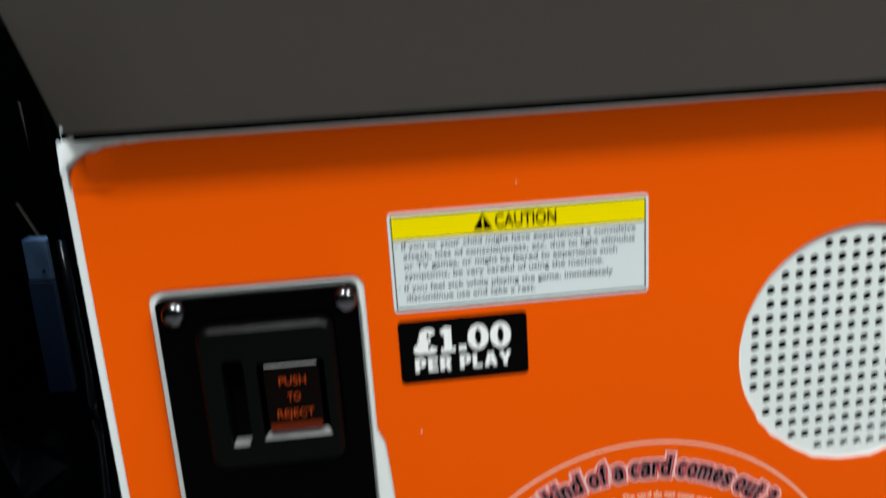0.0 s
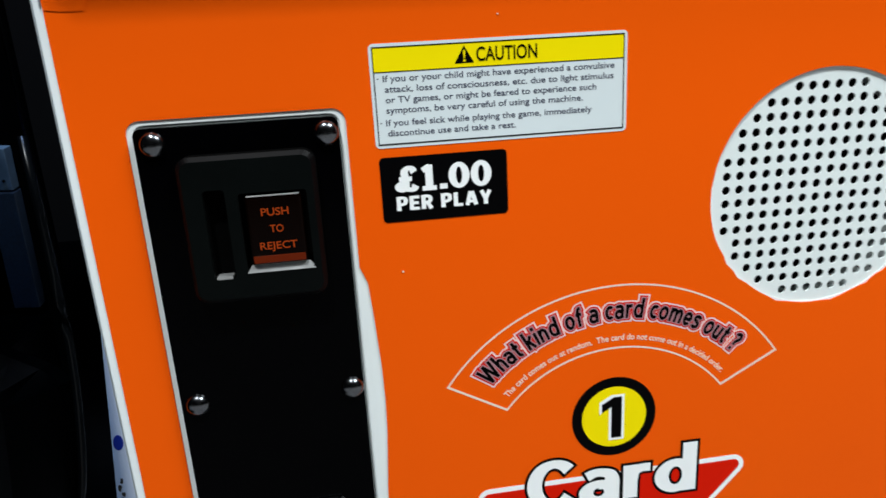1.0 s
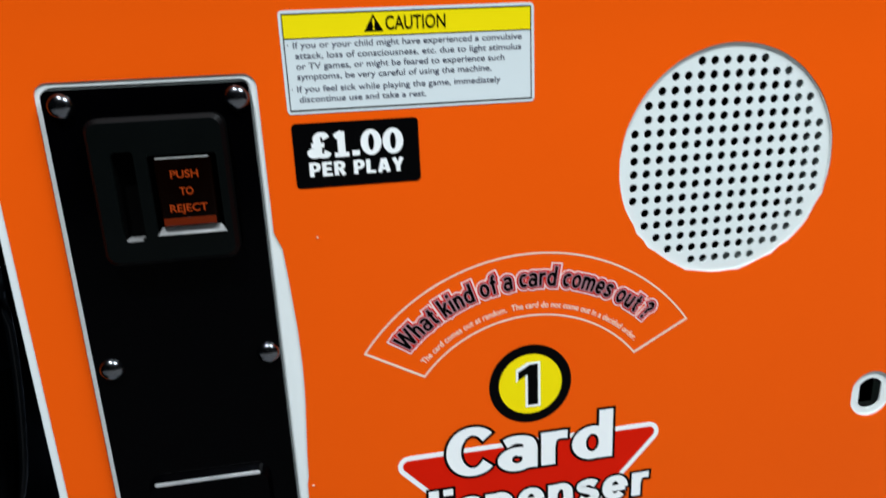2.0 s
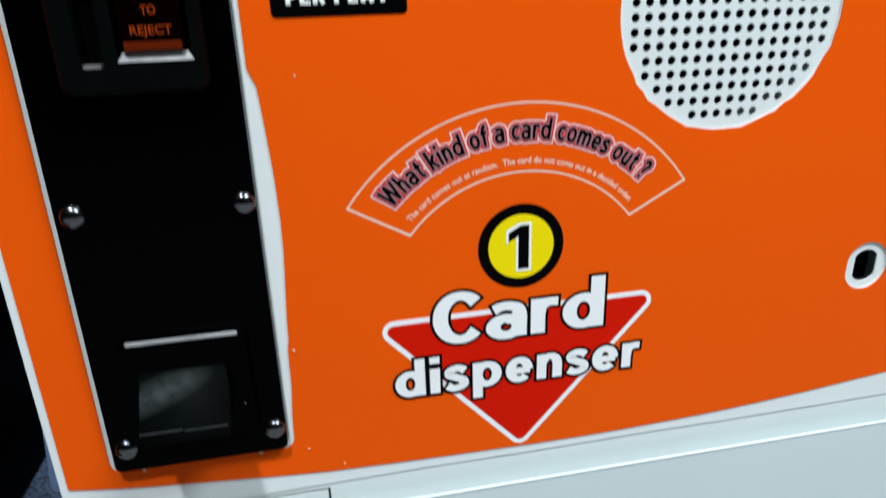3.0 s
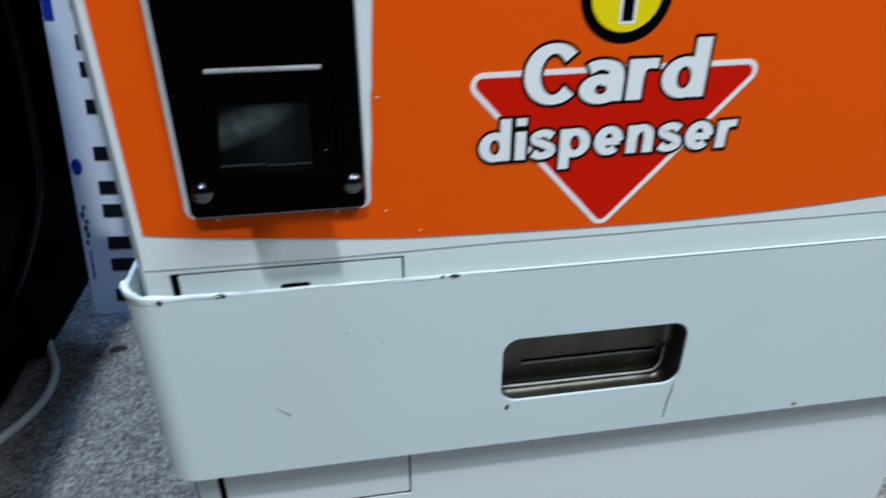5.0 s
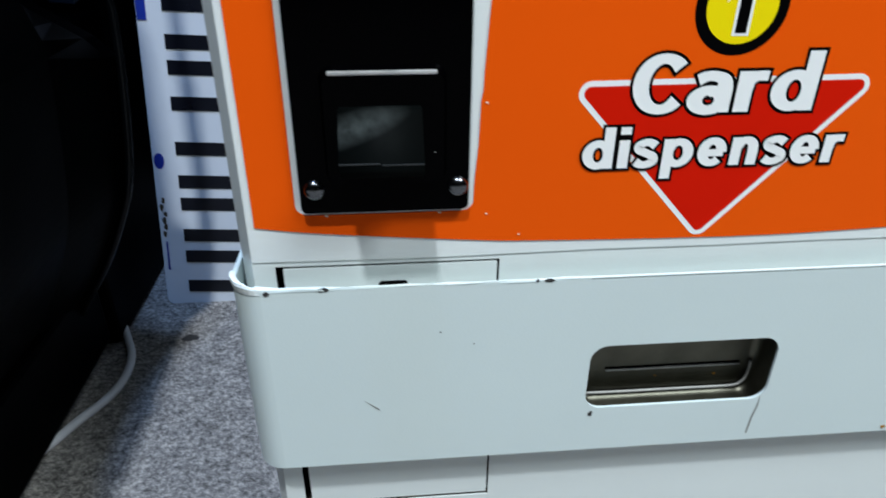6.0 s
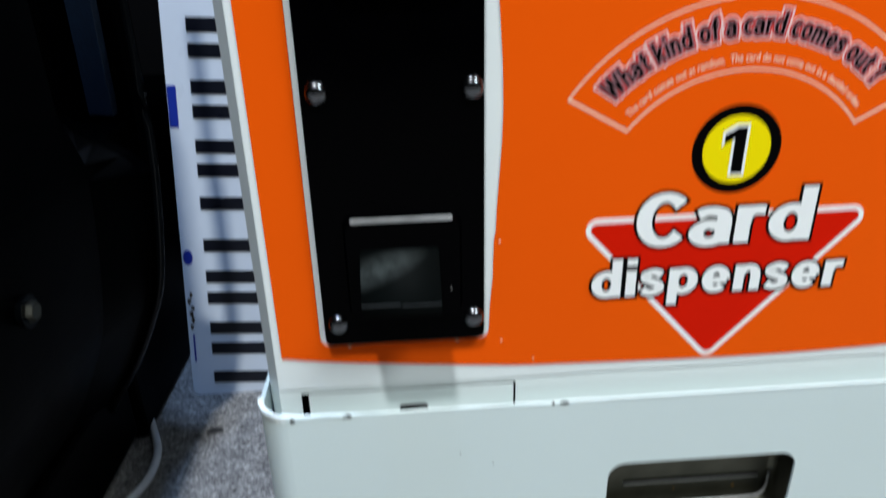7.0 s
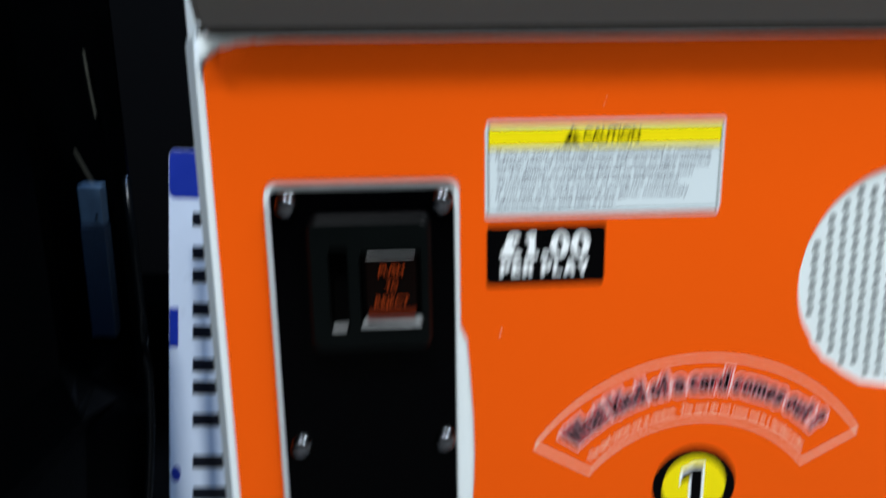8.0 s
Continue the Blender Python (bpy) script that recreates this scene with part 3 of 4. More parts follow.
def caution_label():
    x0, x1, z0, z1 = 0.0826, 0.1852, 0.5399, 0.5795
    lab = part("caution_label", sheet([rounded(x0, x1, z0, z1, 0.0018)], -0.0004, 0.0003), PAPER, machine, "white warning sticker with a yellow heading")
    zy = z1 - 0.0104
    part("heading", sheet([[(x0 + 0.0015, zy), (x1 - 0.0015, zy), (x1 - 0.0015, z1 - 0.0017), (x0 + 0.0015, z1 - 0.0017)]], -0.00046, 0.0002), YELLOW, lab, "yellow heading band")
    bm = bmesh.new()
    for a, b, c, d in ((x0 + 0.0012, x1 - 0.0012, z1 - 0.0017, z1 - 0.0012), (x0 + 0.0012, x1 - 0.0012, z0 + 0.0012, z0 + 0.0017), (x0 + 0.0012, x0 + 0.0016, z0 + 0.0012, z1 - 0.0012), (x1 - 0.0016, x1 - 0.0012, z0 + 0.0012, z1 - 0.0012), (x0 + 0.0012, x1 - 0.0012, zy - 0.0003, zy)):
        join(bm, box(a, b, -0.00054, -0.00042, c, d))
    part("border", bm, BLACK_INK, lab, "thin dark border line")
    tri = [(0.1155, zy + 0.0014), (0.1232, zy + 0.0014), (0.11935, zy + 0.0080)]
    part("warning_triangle", sheet([tri], -0.00052, 0.0002), BLACK_INK, lab, "black warning triangle")
    part("exclamation_mark", letters("!", 0.0009, 0.0042, 0.11935, zy + 0.0021, -0.00058, bold=0.02), YELLOW, lab)
    part("lettering", letters("CAUTION", 0.0242, 0.0052, 0.1362, zy + 0.0020, -0.00050, bold=0.012), BLACK_INK, lab, "black CAUTION lettering")
    lines = (("\u00b7 If you or your child might have experienced a convulsive", 0.0948, -0.0010), ("attack, loss of consciousness, etc. due to light stimulus", 0.0918, 0.0017), ("or TV games, or might be feared to experience such", 0.0846, 0.0017),
             ("symptoms, be very careful of using the machine.", 0.0790, 0.0017), ("\u00b7 If you feel sick while playing the game, immediately", 0.0855, -0.0010), ("discontinue use and take a rest.", 0.0512, 0.0017))
    zs = (0.5653, 0.5613, 0.5573, 0.5533, 0.5485, 0.5445)
    for (text, wide, ind), z in zip(lines, zs):
        part("lettering", letters(text, wide, 0.0024, x0 + 0.0035 + ind, z, -0.00044, 0.0001, bold=0.009, align=0.0), FINE_INK, lab)


def price_label():
    lab = part("price_label", sheet([rounded(0.0833, 0.1350, 0.5097, 0.5362, 0.0018)], -0.0004, 0.0003), BLACK_INK, machine, "black price sticker with white lettering")
    part("lettering", stroke_text("\u00a31.00", 0.0385, 0.0073, 0.1090, 0.5220, -0.00046, 0.40, 0.26, 0.10), INK_WHITE, lab, "bold white price")
    part("lettering", stroke_text("PER PLAY", 0.0392, 0.0041, 0.1086, 0.5143, -0.00046, 0.40, 0.30, 0.14), INK_WHITE, lab, "bold white PER PLAY")


def banner():
    cx, cz, ro, ri, half = 0.183, 0.3772, 0.0958, 0.0652, 54.2
    def arc_loop(r0, r1, h0, h1):
        out = [(cx + r1 * math.sin(radians(a)), cz + r1 * math.cos(radians(a))) for a in np.linspace(-h1, h1, 40)]
        return out + [(cx + r0 * math.sin(radians(a)), cz + r0 * math.cos(radians(a))) for a in np.linspace(h0, -h0, 40)]
    ban = part("arched_outline", sheet([arc_loop(ri, ro, half - 2.4, half + 0.6), arc_loop(ri + 0.0008, ro - 0.0008, half - 3.2, half - 0.1)], -0.00026, 0.0002), CREAM, machine, "thin white arched outline")
    text, r = "What kind of a card comes out ?", 0.0797
    for grow, mat, y, lab in ((0.0018, PINK, -0.00030, "pale pink halo"), (0.00115, RED, -0.00036, "thin red edge"), (0.00050, MAUVE, -0.00042, "dull mauve inner edge"), (0.0, BLACK_INK, -0.00048, "black arched lettering")):
        part("lettering", stroke_text(text, 0.1265, 0.0066, 0, 0, y, 0.30, 0.235, 0.14, grow, (cx, cz, r), turn=-1.5), mat, ban, lab)
    part("lettering", letters("The card comes out at random.  The card do not come out in a decided order.", 0.1140, 0.0029, 0, 0, -0.00026, 0.0001, 0.012, arc=(cx, cz, 0.0692)), CREAM, ban, "fine pale lettering")


def badge():
    b = part("number_badge", sheet([ring(0.1823, 0.4078, 0.0203, 48)], -0.00030, 0.0002), BLACK_INK, machine, "round badge with a black rim")
    part("yellow_disc", sheet([ring(0.1823, 0.4078, 0.0155, 48)], -0.00036, 0.0002), YELLOW, b, "yellow disc")
    for grow, mat, y in ((0.0015, INK_WHITE, -0.00042), (0.0003, BLACK_INK, -0.00048)):
        one = sheet([one_outline(0.1828, 0.3972, grow)], y, 0.00015)
        part("numeral", one, mat, b)


def one_outline(cx, z, g):
    pts = [(-0.0016, 0), (0.0028, 0), (0.0028, 0.0205), (-0.0005, 0.0205), (-0.0062, 0.0172), (-0.0062, 0.0136), (-0.0016, 0.0156)]
    mid = Vector((0.0, 0.0105))
    out = []
    for x, y in pts:
        out.append((cx + x + (g if x > mid.x else -g), z + y + (g if y > mid.y and y != 0.0136 else -g)))
    return out


def emblem():
    def tri(inset, r, n=8):
        corners = [Vector((0.1094, 0.3775)), Vector((0.2562, 0.3788)), Vector((0.1828, 0.2980))]
        mid = sum(corners, Vector((0, 0))) / 3
        out = []
        for i in range(3):
            p, a, b = corners[i], corners[i - 1], corners[(i + 1) % 3]
            da, db = (a - p).normalized(), (b - p).normalized()
            half = da.angle(db) / 2
            c = p + (da + db).normalized() * ((inset + r) / math.sin(half))
            s = math.atan2((-da.orthogonal()).y, (-da.orthogonal()).x)
            na = Vector((-da.y, da.x))
            if na.dot(mid - p) > 0:
                na = -na
            nb = Vector((-db.y, db.x))
            if nb.dot(mid - p) > 0:
                nb = -nb
            a0 = math.atan2(na.y, na.x)
            turn = (math.atan2(nb.y, nb.x) - a0 + math.pi) % (2 * math.pi) - math.pi
            for k in range(n + 1):
                t = a0 + turn * k / n
                out.append((c.x + r * math.cos(t), c.y + r * math.sin(t)))
        return out
    e = part("triangle_emblem", sheet([tri(0, 0.0056)], -0.00030, 0.0002), INK_WHITE, machine, "white rounded triangle border")
    part("red_field", sheet([tri(0.0025, 0.0030)], -0.00036, 0.0002), RED, e, "red triangular field")
    for grow, mat, y, lab in ((0.0014, BLACK_INK, -0.00044, "black outline"), (0.0, INK_WHITE, -0.00050, "bold white lettering")):
        part("lettering", stroke_text("Card", 0.0838, 0.0186, 0.1822, 0.3625, y, 0.37, 0.235, 0.12, grow), mat, e, lab)
    for grow, mat, y, lab in ((0.0013, BLACK_INK, -0.00056, "black outline"), (0.0, INK_WHITE, -0.00062, "bold white lettering")):
        part("lettering", stroke_text("dispenser", 0.1238, 0.0138, 0.1830, 0.3370, y, 0.37, 0.25, 0.20, grow), mat, e, lab)


def screw(parent, x, z, y):
    bm = bmesh.new()
    n = 20
    rows = []
    for r, h in ((0.0050, 0.0), (0.00485, 0.0005), (0.0043, 0.0014), (0.0036, 0.0021), (0.0027, 0.0026), (0.0016, 0.0029), (0.0006, 0.00305)):
        rows.append([bm.verts.new((x + r * math.cos(2 * math.pi * i / n), y - h, z + r * math.sin(2 * math.pi * i / n))) for i in range(n)])
    for a, b in zip(rows, rows[1:]):
        for k in range(n):
            bm.faces.new((a[k], b[k], b[(k + 1) % n], a[(k + 1) % n]))
    bm.faces.new(rows[-1][::-1])
    bmesh.ops.recalc_face_normals(bm, faces=bm.faces)
    return part("screw", bm, SCREW, parent, "polished domed screw head", True)


def coin_plate():
    bm = join(bmesh.new(), sheet([rounded(-0.0066, 0.0689, 0.3206, 0.5540, 0.0028)], -0.0036, 0.0036))
    plate = part("coin_plate", bm, BLACK_GLOSS, machine, "tall glossy black coin entry plate")
    for z in (0.548, 0.440, 0.332):
        for x in (0.0, 0.064):
            screw(plate, x, z, -0.0036)
    # coin entry bezel with its slot and the reject button in recesses
    slot = rounded(0.0165, 0.0245, 0.4955, 0.5305, 0.0015, 3)
    well = rounded(0.0292, 0.0546, 0.4975, 0.5285, 0.0012, 3)
    face = sheet([rounded(0.0095, 0.0575, 0.4875, 0.5415, 0.004), slot, well], -0.0112, 0.0016)
    part("coin_bezel", face, BLACK_SATIN, plate, "raised black coin entry bezel")
    bm = bmesh.new()
    lo, hi = rounded(0.0080, 0.0590, 0.4858, 0.5432, 0.0050), rounded(0.0095, 0.0575, 0.4875, 0.5415, 0.004)
    m = [bm.verts.new((x + (px - x) * 0.02, -0.0095, z + (pz - z) * 0.02)) for (x, z), (px, pz) in zip(lo, hi)]
    b = [bm.verts.new((x, -0.0112, z)) for x, z in hi]
    for i in range(len(m)):
        bm.faces.new((m[i], m[(i + 1) % len(m)], b[(i + 1) % len(m)], b[i]))
    bmesh.ops.recalc_face_normals(bm, faces=bm.faces)
    part("bezel_rim", bm, BLACK_RIM, plate, "rounded glossy bezel rim")
    part("bezel_wall", sheet([lo, slot, well], -0.0094, 0.0058), BLACK_VOID, plate)
    part("slot_floor", box(0.0165, 0.0245, -0.0050, -0.0040, 0.4955, 0.5305), BLACK_VOID, plate)
    v = box(0.0172, 0.0232, -0.0110, -0.0055, 0.4950, 0.4964)
    part("slot_lip", v, DULL_CHROME, plate, "bright metal lip of the coin slot")
    btn = box(0.0315, 0.0525, -0.0122, -0.005, 0.5005, 0.5272, 0.0010)
    part("reject_button", btn, AMBER, plate, "dark amber reject button with lit lettering")
    for text, w, z in (("PUSH", 0.0102, 0.5196), ("TO", 0.0050, 0.5130), ("REJECT", 0.0140, 0.5064)):
        part("button_lettering", letters(text, w, 0.0029, 0.0422, z, -0.0123, 0.0001, 0.008), AMBER_LIT, plate, "lit orange lettering")
    part("button_glow", box(0.0322, 0.0518, -0.0124, -0.0115, 0.5010, 0.5040, 0.0003), AMBER_DIM, plate, "dim orange strip")
    bm = bmesh.new()
    v = [bm.verts.new(c) for c in ((0.0290, -0.0114, 0.4972), (0.0552, -0.0114, 0.4972), (0.0532, -0.0104, 0.5002), (0.0310, -0.0104, 0.5002), (0.0290, -0.0080, 0.4970), (0.0552, -0.0080, 0.4970))]
    for q in ((0, 1, 2, 3), (0, 4, 5, 1), (3, 2, 5, 4), (0, 3, 4), (1, 5, 2)):
        bm.faces.new([v[i] for i in q])
    bmesh.ops.recalc_face_normals(bm, faces=bm.faces)
    part("button_sill", bm, BRIGHT_EDGE, plate, "bright bevelled sill under the button")
    part("button_brow", box(0.0322, 0.0518, -0.0124, -0.0114, 0.5270, 0.5275, 0.0002), DULL_CHROME, plate, "bright upper button edge")
    # coin return: raised frame, bright bar for its edge highlight, slanting smoked flap
    lo, hi = rounded(0.0058, 0.0588, 0.3345, 0.3872, 0.006), rounded(0.0072, 0.0574, 0.3358, 0.3846, 0.005)
    bm = bmesh.new()
    a = [bm.verts.new((x, -0.0036, z)) for x, z in lo]
    b = [bm.verts.new((x, -0.0075, z)) for x, z in hi]
    for i in range(len(a)):
        bm.faces.new((a[i], a[(i + 1) % len(a)], b[(i + 1) % len(a)], b[i]))
    bm.faces.new(b)
    bmesh.ops.recalc_face_normals(bm, faces=bm.faces)
    part("return_frame", bm, BLACK_GLOSS, plate, "raised black coin return frame")
    part("return_glint", box(0.0095, 0.0545, -0.0080, -0.0070, 0.3838, 0.3857, 0.0006), BRIGHT_EDGE, plate, "bright bar drawn as the highlight of the upper edge")
    flap = extrude_profile([(-0.0070, 0.3712), (-0.0098, 0.3700), (-0.0253, 0.3522), (-0.0257, 0.3505), (-0.0253, 0.3460), (-0.0070, 0.3460)], 0.0130, 0.0480)
    bmesh.ops.bevel(flap, geom=flap.edges[:], offset=0.0006, segments=2, affect="EDGES")
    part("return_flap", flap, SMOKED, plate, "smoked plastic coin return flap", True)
    part("flap_line", box(0.0132, 0.0300, -0.02570, -0.0246, 0.3520, 0.3526, 0.0001), DIM_LINE, plate, "pale moulded line")
    part("flap_line", box(0.0308, 0.0478, -0.02570, -0.0246, 0.3514, 0.3520, 0.0001), DIM_LINE, plate, "pale moulded line")
    part("speck", blot(0.0535, 0.3500, 0.00035, -0.0077, random.Random(2), (1.2, 0.7), 7), DULL_CHROME, plate, "pale dust speck")


def tray():
    y, th, r = -0.0098, 0.0015, 0.013
    EDGE = -0.0440
    z0, z1 = 0.1692, 0.2836
    bm = bmesh.new()
    hole = rounded(0.1346, 0.2374, 0.2000, 0.2420, 0.0095, 8)
    join(bm, sheet([[(EDGE + 0.002 + r, z0), (B1 - r + 0.003, z0), (B1 - r + 0.003, z1), (EDGE + 0.002 + r, z1)], hole], y, th))
    left = [(EDGE, 0.2), (EDGE, 0.06)] + [(EDGE + (r + 0.002) * (1 - math.cos(radians(a))), y + r + 0.002 - (r + 0.002) * math.sin(radians(a))) for a in range(0, 91, 9)]
    right = [(B1 + 0.005 - (r + 0.002) * (1 - math.sin(radians(a))), y + r + 0.002 - (r + 0.002) * math.cos(radians(a))) for a in range(0, 91, 9)] + [(B1 + 0.005, 0.06), (B1 + 0.005, 0.2)]
    join(bm, sweep(left, z0, z1, th))
    join(bm, sweep(right, z0, z1, th))
    bmesh.ops.remove_doubles(bm, verts=bm.verts, dist=0.0002)
    bmesh.ops.recalc_face_normals(bm, faces=bm.faces)
    for e in bm.edges:
        e.smooth = len(e.link_faces) == 2 and e.calc_face_angle(3.0) < radians(35)
    skirt = part("tray_band", bm, TRAY, machine, "chipped white metal band round the front", True)
    # folded bright top edge with dents
    rng = random.Random(8)
    path = left + [(x, y) for x in np.linspace(-0.02, 0.42, 45)] + right
    bm = sweep(path, z1 - 0.0004, z1 + 0.0004, th + 0.0002)
    for v in bm.verts:
        if v.co.x < 0.12:
            # the lip is bent up and torn towards the corner
            rise = min(1.0, max(0.0, (0.02 - v.co.x) / 0.06))
            if v.co.z > z1:
                v.co.z += 0.0016 * rise + rng.uniform(-0.0007, 0.0006) * (0.4 + rise)
            v.co.y += rng.uniform(-0.0004, 0.0003)
    part("tray_edge", bm, TRAY, skirt, "dented bright upper edge")
    bm = bmesh.new()
    rows = []
    for k, (px, py) in enumerate(left[2:]):
        s = k / (len(left) - 3)
        tall = 0.0040 * math.sin(math.pi * min(1.0, 0.25 + 0.8 * s)) * rng.uniform(0.7, 1.15) + 0.0012
        lean = 0.0024 * math.sin(math.pi * s)
        rows.append([bm.verts.new(c) for c in ((px - 0.0004, py - 0.0002, z1 - 0.0016), (px - lean * 0.6, py - lean * 0.3, z1 + tall * 0.6), (px + 0.0006 - lean, py, z1 + tall), (px + 0.0018, py + 0.0010, z1 + tall * 0.5), (px + 0.0016, py + 0.0012, z1 - 0.0012))])
    for p, q in zip(rows, rows[1:]):
        for k in range(4):
            bm.faces.new((p[k], q[k], q[k + 1], p[k + 1]))
    bmesh.ops.recalc_face_normals(bm, faces=bm.faces)
    part("torn_lip", bm, WHITE, skirt, "torn and curled white lip at the corner")
    # stainless card outlet
    bm = bmesh.new()
    levels = [(y + 0.0017, -0.0004), (y + 0.0120, 0.0002)] + [(y + 0.0120 + 0.0052 * math.sin(radians(a)), 0.0002 + 0.0046 * (1 - math.cos(radians(a)))) for a in range(15, 91, 15)]
    rows = [[bm.verts.new((x, yy, z)) for x, z in rounded(0.1346 + k, 0.2374 - k, 0.1925 + k, 0.2420 - k, max(0.004, 0.0095 - k), 8)] for yy, k in levels]
    for a, b in zip(rows, rows[1:]):
        for i in range(len(a)):
            bm.faces.new((a[i], a[(i + 1) % len(a)], b[(i + 1) % len(a)], b[i]))
    bm.faces.new(rows[-1])
    bmesh.ops.recalc_face_normals(bm, faces=bm.faces)
    bmesh.ops.reverse_faces(bm, faces=bm.faces)
    part("card_outlet", bm, STEEL, skirt, "recessed stainless steel card outlet", True)
    yb = y + 0.0172
    part("outlet_slit", box(0.1502, 0.2285, yb - 0.0003, yb + 0.001, 0.2126, 0.2138), BLACK_VOID, skirt, "narrow dark card slit")
    part("slit_lip", box(0.1502, 0.2285, yb - 0.0014, yb + 0.0005, 0.2116, 0.2125, 0.0003), LIP, skirt, "bright lower lip of the slit")
    # pale tube in place of the highlight on the rounded bend
    bend = spline([(0.1372, yb - 0.0016, 0.1972), (0.160, yb - 0.0016, 0.1968), (0.200, yb - 0.0016, 0.1968), (0.2255, yb - 0.0016, 0.1968), (0.2315, yb - 0.0018, 0.1992), (0.2335, yb - 0.0022, 0.2050), (0.2338, yb - 0.0024, 0.2150)], 6)
    part("bend_highlight", tube(bend, 0.0008, 8), LIP, skirt, "pale tube drawn as the highlight along the foot of the outlet", True)
    part("grime", blot(0.2150, 0.2050, 0.0012, yb - 0.0002, rng, (1.0, 0.8), 9), RUST, skirt)
    part("grime", blot(0.1800, 0.2060, 0.0008, yb - 0.0002, rng, (1.0, 0.8), 9), RUST, skirt)
    # paint damage
    for x, z, s, mat in ((0.0, 0.2836, (1.6, 0.7), CHIP), (0.109, 0.2836, (1.5, 0.6), CHIP), (0.103, 0.2838, (0.6, 0.5), CHIP), (-0.0265, 0.2826, (0.9, 0.7), CHIP), (0.378, 0.2195, (0.5, 1.6), CHIP), (0.3765, 0.224, (0.3, 0.8), CHIP),
                         (0.3795, 0.2105, (0.4, 0.4), CHIP), (0.3808, 0.188, (1.2, 1.1), CHIP), (0.379, 0.190, (0.5, 1.0), CHIP), (0.317, 0.1725, (0.9, 0.9), RUST), (0.1385, 0.196, (0.7, 1.3), CHIP), (0.056, 0.256, (0.2, 0.25), CHIP), (0.073, 0.248, (0.2, 0.2), CHIP)):
        part("paint_chip", blot(x, z, 0.002, y - 0.0003, rng, s, 9), mat, skirt)
    for k in range(9):
        part("paint_chip", blot(0.3775 + rng.uniform(-0.003, 0.0035), 0.192 + k * 0.0038, 0.0011, y - 0.0003, rng, (rng.uniform(0.3, 0.8), rng.uniform(0.4, 1.3)), 7), WORN, skirt)
    part("crack", sheet([[(0.2348, 0.2015), (0.2352, 0.195), (0.2338, 0.186), (0.2330, 0.1745), (0.2322, 0.1745), (0.2328, 0.186), (0.2342, 0.195)]], y - 0.0002, 0.0002), WORN, skirt, "thin dark crack below the outlet")
    part("scuff", sheet([[(0.0165, 0.214), (0.0235, 0.2085), (0.0242, 0.2070), (0.0230, 0.2078)]], y - 0.0002, 0.0002), WORN, skirt, "small grey scuff")
    for k in range(3):
        part("foot", box(0.0 + k * 0.17, 0.04 + k * 0.17, 0.06, 0.10, 0.0, 0.013, 0.002), BLACK_SATIN, machine)


body()
deck()
decal()
caution_label()
price_label()
banner()
badge()
emblem()
coin_plate()
tray()

# ---- number plate standing behind ----


def number_plate():
    wide, long = 0.114, 0.548
    t = thing("number_plate", "white vehicle number plate standing on end on the carpet", "number plate", (-0.2350, 0.4240, 0.0))
    t.rotation_euler = (radians(-7.6), radians(3.0), 0)
    part("plate", sheet([rounded(0, wide, 0.0, long, 0.008)], 0, 0.003), PLATE_WHITE, t, "slightly grimy white plastic plate")
    band = part("blue_band", sheet([rounded(0.0005, wide - 0.0005, long - 0.054, long - 0.0005, 0.007)], -0.0003, 0.0003), BLUE, t, "dark blue band across the end")
    for z in (0.515, 0.526):
        part("bar", box(0.036, 0.056, -0.0007, -0.0003, z, z + 0.007), PLATE_WHITE, band)
    s = long / 0.52
    for e in (16, 77, 138, 221, 282, 343, 404):
        for k in (0, 36):
            part("bar", box(0.026 + 0.0, 0.108, -0.0009, 0.0, (e + k) * s / 1000, (e + k + 14) * s / 1000), PLATE_BLACK, t)
    part("sticker", box(0.0005, 0.010, -0.0008, 0.0, 0.325, 0.370), BLUE, t, "small blue sticker on the edge")
    part("maker_mark", sheet([ring(0.007, 0.176, 0.0055, 20, 0.009)], -0.0004, 0.0004), BLUE, t, "small blue oval mark")
    part("maker_line", box(0.005, 0.007, -0.0006, 0.0, 0.045, 0.080), BLUE, t)
    part("fixing_hole", sheet([ring(0.062, 0.155, 0.0036, 16)], -0.0006, 0.0006), PLATE_BLACK, t, "small dark fixing hole")
    rng = random.Random(3)
    for k in range(6):
        part("grime", blot(0.004 + rng.uniform(0, 0.005), 0.09 + k * 0.008, 0.004, -0.0006, rng, (0.6, 1.2)), DIRT, t)


number_plate()

# ---- black cabinet beside it ----


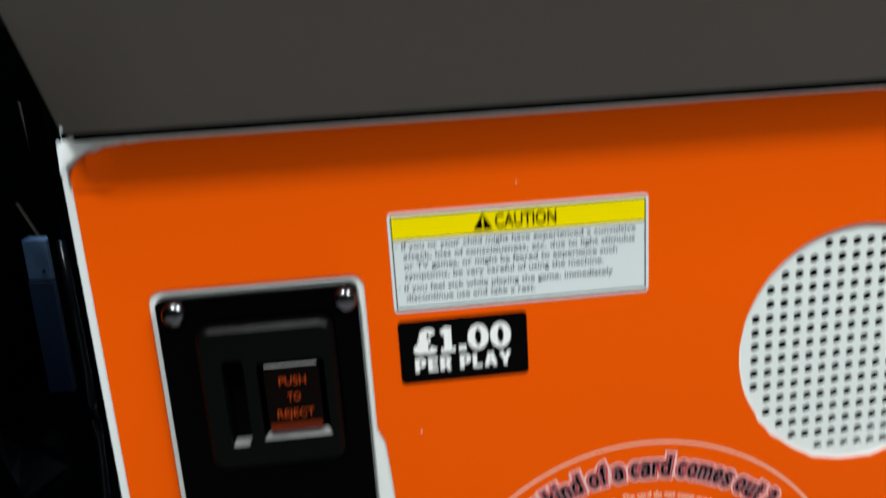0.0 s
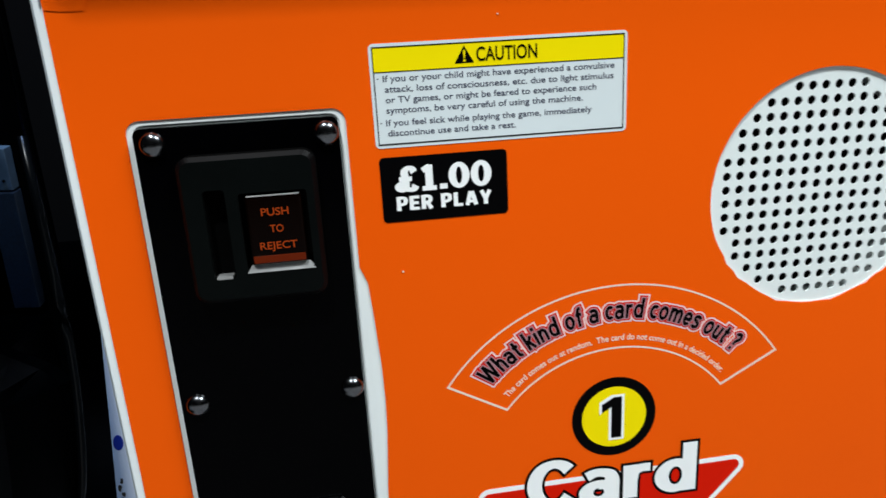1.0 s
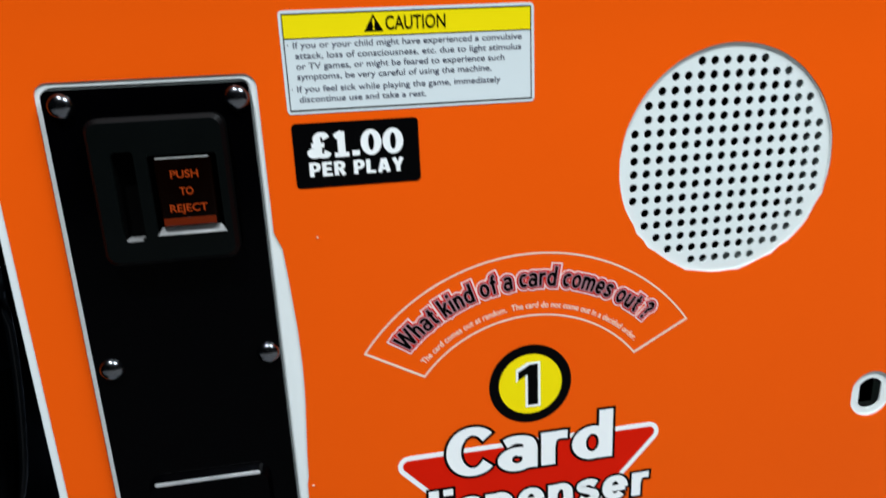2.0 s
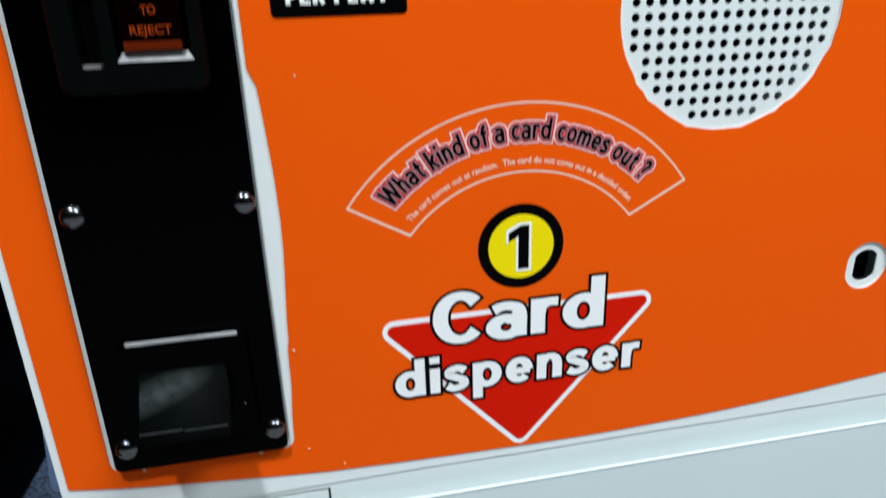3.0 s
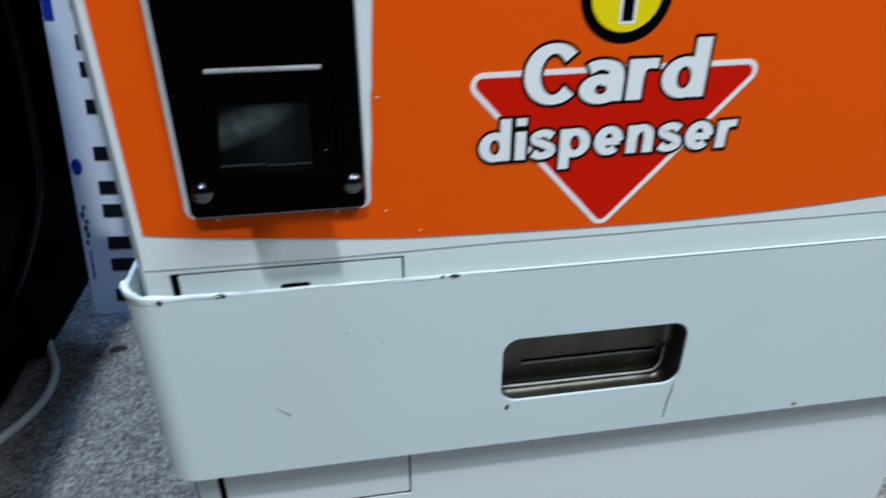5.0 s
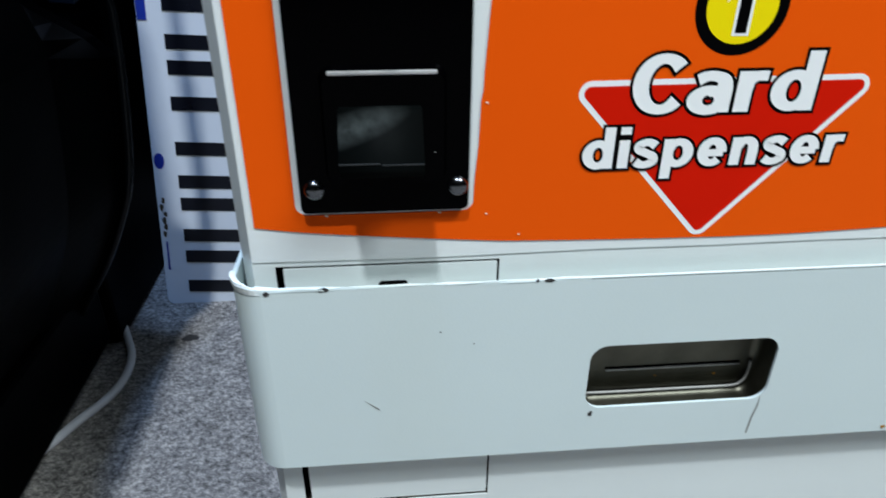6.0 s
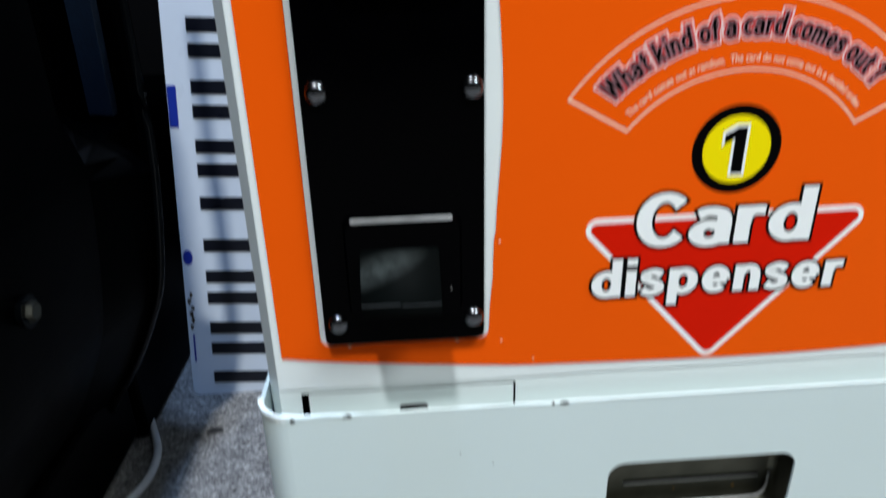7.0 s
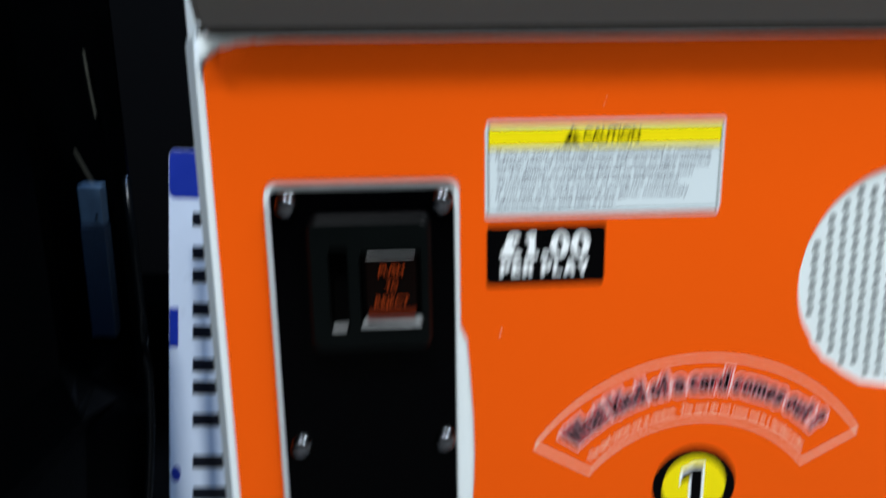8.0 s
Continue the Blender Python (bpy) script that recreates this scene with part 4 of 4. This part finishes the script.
def black_cabinet():
    t = thing("black_cabinet", "black arcade cabinet with a curved glossy side", "arcade machine", (-0.42, 0.2, 0.0))
    def rel(bm):
        bmesh.ops.translate(bm, verts=bm.verts, vec=(0.42, -0.2, 0))
        return bm
    # side outline seen from the front, carried back
    keys = [(-0.176, 0.7), (-0.175, 0.42), (-0.176, 0.34), (-0.184, 0.265), (-0.194, 0.212), (-0.210, 0.172), (-0.232, 0.130), (-0.262, 0.085), (-0.285, 0.05), (-0.29, 0.0)]
    line = [(p.x, p.y) for p in spline([(x, z, 0) for x, z in keys], 5)]
    bm = bmesh.new()
    rows = []
    for y, d in ((-0.1, -0.030), (0.22, -0.026), (0.288, -0.010), (0.298, -0.005), (0.33, -0.09), (0.46, -0.19)):
        # the side is sunk above the belly, behind the edge moulding
        rows.append([bm.verts.new((x + d - (0.065 * min(1, max(0, (z - 0.33) / 0.04)) if d > -0.02 else 0.012 * min(1, max(0, (z - 0.35) / 0.04))), y, z)) for x, z in line] + [bm.verts.new((-0.9, y, 0.0)), bm.verts.new((-0.9, y, 0.7))])
    n = len(rows[0])
    for a, b in zip(rows, rows[1:]):
        for i in range(n):
            bm.faces.new((a[i], a[(i + 1) % n], b[(i + 1) % n], b[i]))
    bm.faces.new(rows[0][::-1])
    bm.faces.new(rows[-1])
    bmesh.ops.recalc_face_normals(bm, faces=bm.faces)
    part("shell", rel(bm), CAB_BLACK, t, "black painted shell")
    part("edge_moulding", rel(tube([(x - 0.003, 0.296, z) for x, z in line[:-6] if z < 0.55], 0.0036, 8)), CAB_GLOSS, t, "glossy black edge moulding", True)
    bm = bmesh.new()
    rows = [[bm.verts.new(c) for c in ((x - 0.003, 0.299, z), (x - 0.003, 0.303, z), (x - 0.014, 0.303, z), (x - 0.014, 0.299, z))] for x, z in line if z > 0.32]
    for a, b in zip(rows, rows[1:]):
        for i in range(4):
            bm.faces.new((a[i], a[(i + 1) % 4], b[(i + 1) % 4], b[i]))
    bm.faces.new(rows[0][::-1])
    bm.faces.new(rows[-1])
    bmesh.ops.recalc_face_normals(bm, faces=bm.faces)
    part("edge_board", rel(bm), CAB_BLACK, t, "thin black board behind the moulding")
    part("rear_base", rel(box(-0.9, -0.264, 0.345, 0.80, 0.0, 0.33, 0.006)), CAB_BLACK, t, "black rear base")
    # added black block, keeps the floor below the cabinet as dark as its shade
    part("shade_block", rel(box(-0.9, -0.270, -0.3, 0.342, 0.012, 0.10, 0.006)), CAB_BLACK, t, "black block standing in for shade under the cabinet")
    b = bmesh.new()
    bmesh.ops.create_cone(b, cap_ends=True, segments=6, radius1=0.0068, radius2=0.006, depth=0.006, matrix=Matrix.Translation((-0.2025, 0.106, 0.291)) @ Matrix.Rotation(radians(90), 4, "Y"))
    part("bolt", rel(b), STEEL, t, "small dull hexagonal bolt")
    b = bmesh.new()
    bmesh.ops.create_cone(b, cap_ends=True, segments=18, radius1=0.0105, radius2=0.0105, depth=0.004, matrix=Matrix.Translation((-0.2055, 0.106, 0.291)) @ Matrix.Rotation(radians(90), 4, "Y"))
    part("bolt_washer", rel(b), CAB_GLOSS, t)
    part("rear_panel", rel(box(-0.9, -0.250, 0.470, 0.486, 0.32, 0.72, 0.004)), CAB_BLACK, t, "black rear panel")
    # speckled strip with a paler end piece, both blue, leaning at the rear panel
    lean = Matrix.Translation((-0.2730, 0.4665, 0.340)) @ Matrix.Rotation(radians(3.5), 4, "Y") @ Matrix.Rotation(radians(6), 4, "X")
    for name, z0, z1, x0, x1, y0, mat, lab in (("speckled_strip", 0.0, 0.127, -0.0230, 0.0020, -0.010, SPECKLE, "speckled blue-grey strip"), ("strip_end", 0.129, 0.171, -0.0220, 0.0010, -0.009, BLUE_GREY, "paler blue-grey end piece")):
        bm = box(x0, x1, y0, 0.006, z0, z1, 0.0008)
        bm.transform(lean)
        part(name, rel(bm), mat, t, lab)
    b = bmesh.new()
    bmesh.ops.create_cone(b, cap_ends=True, segments=12, radius1=0.0016, radius2=0.0013, depth=0.002, matrix=Matrix.Rotation(radians(90), 4, "X"))
    b.transform(lean @ Matrix.Translation((-0.005, -0.0105, 0.139)))
    part("rivet", rel(b), CAB_GLOSS, t)
    part("stem", rel(tube([(-0.272, 0.455, 0.505), (-0.279, 0.455, 0.521), (-0.290, 0.456, 0.546)], 0.0020, 8)), STEEL, t, "thin metal stem")
    # thin tube put where the black cabinet has a highlight
    part("highlight_sliver", rel(tube([(-0.2640, 0.456, 0.580), (-0.2665, 0.456, 0.610), (-0.2685, 0.456, 0.645)], 0.0020, 8)), STEEL, t, "thin tube drawn for a highlight")


black_cabinet()


def power_cable():
    low = 0.0045
    pts = spline([(-0.292, 0.402, 0.040), (-0.279, 0.386, 0.022), (-0.268, 0.368, 0.008), (-0.2610, 0.354, low), (-0.2465, 0.322, low), (-0.2415, 0.296, low), (-0.2425, 0.270, low), (-0.2500, 0.247, low), (-0.2640, 0.222, low), (-0.2870, 0.178, low), (-0.330, 0.125, low), (-0.40, 0.09, low)])
    ob = part("power_cable", tube(pts, 0.0043, 12), CABLE, None, "", True)
    tagged(ob, "white sheathed power cable curving over the carpet", "cable")


power_cable()


def carpet_mark():
    rng = random.Random(6)
    for x, y, r in ((-0.193, 0.351, 0.009),):
        me = blot(0, 0, r, 0, rng, (1.2, 0.8))
        me.transform(Matrix.Rotation(radians(-90), 4, "X"))
        me.transform(Matrix.Translation((x, y, 0.0006)))
        ob = part("litter_scrap", me, CHIP, None)
        tagged(ob, "small dark scrap lying on the carpet", "litter")


carpet_mark()
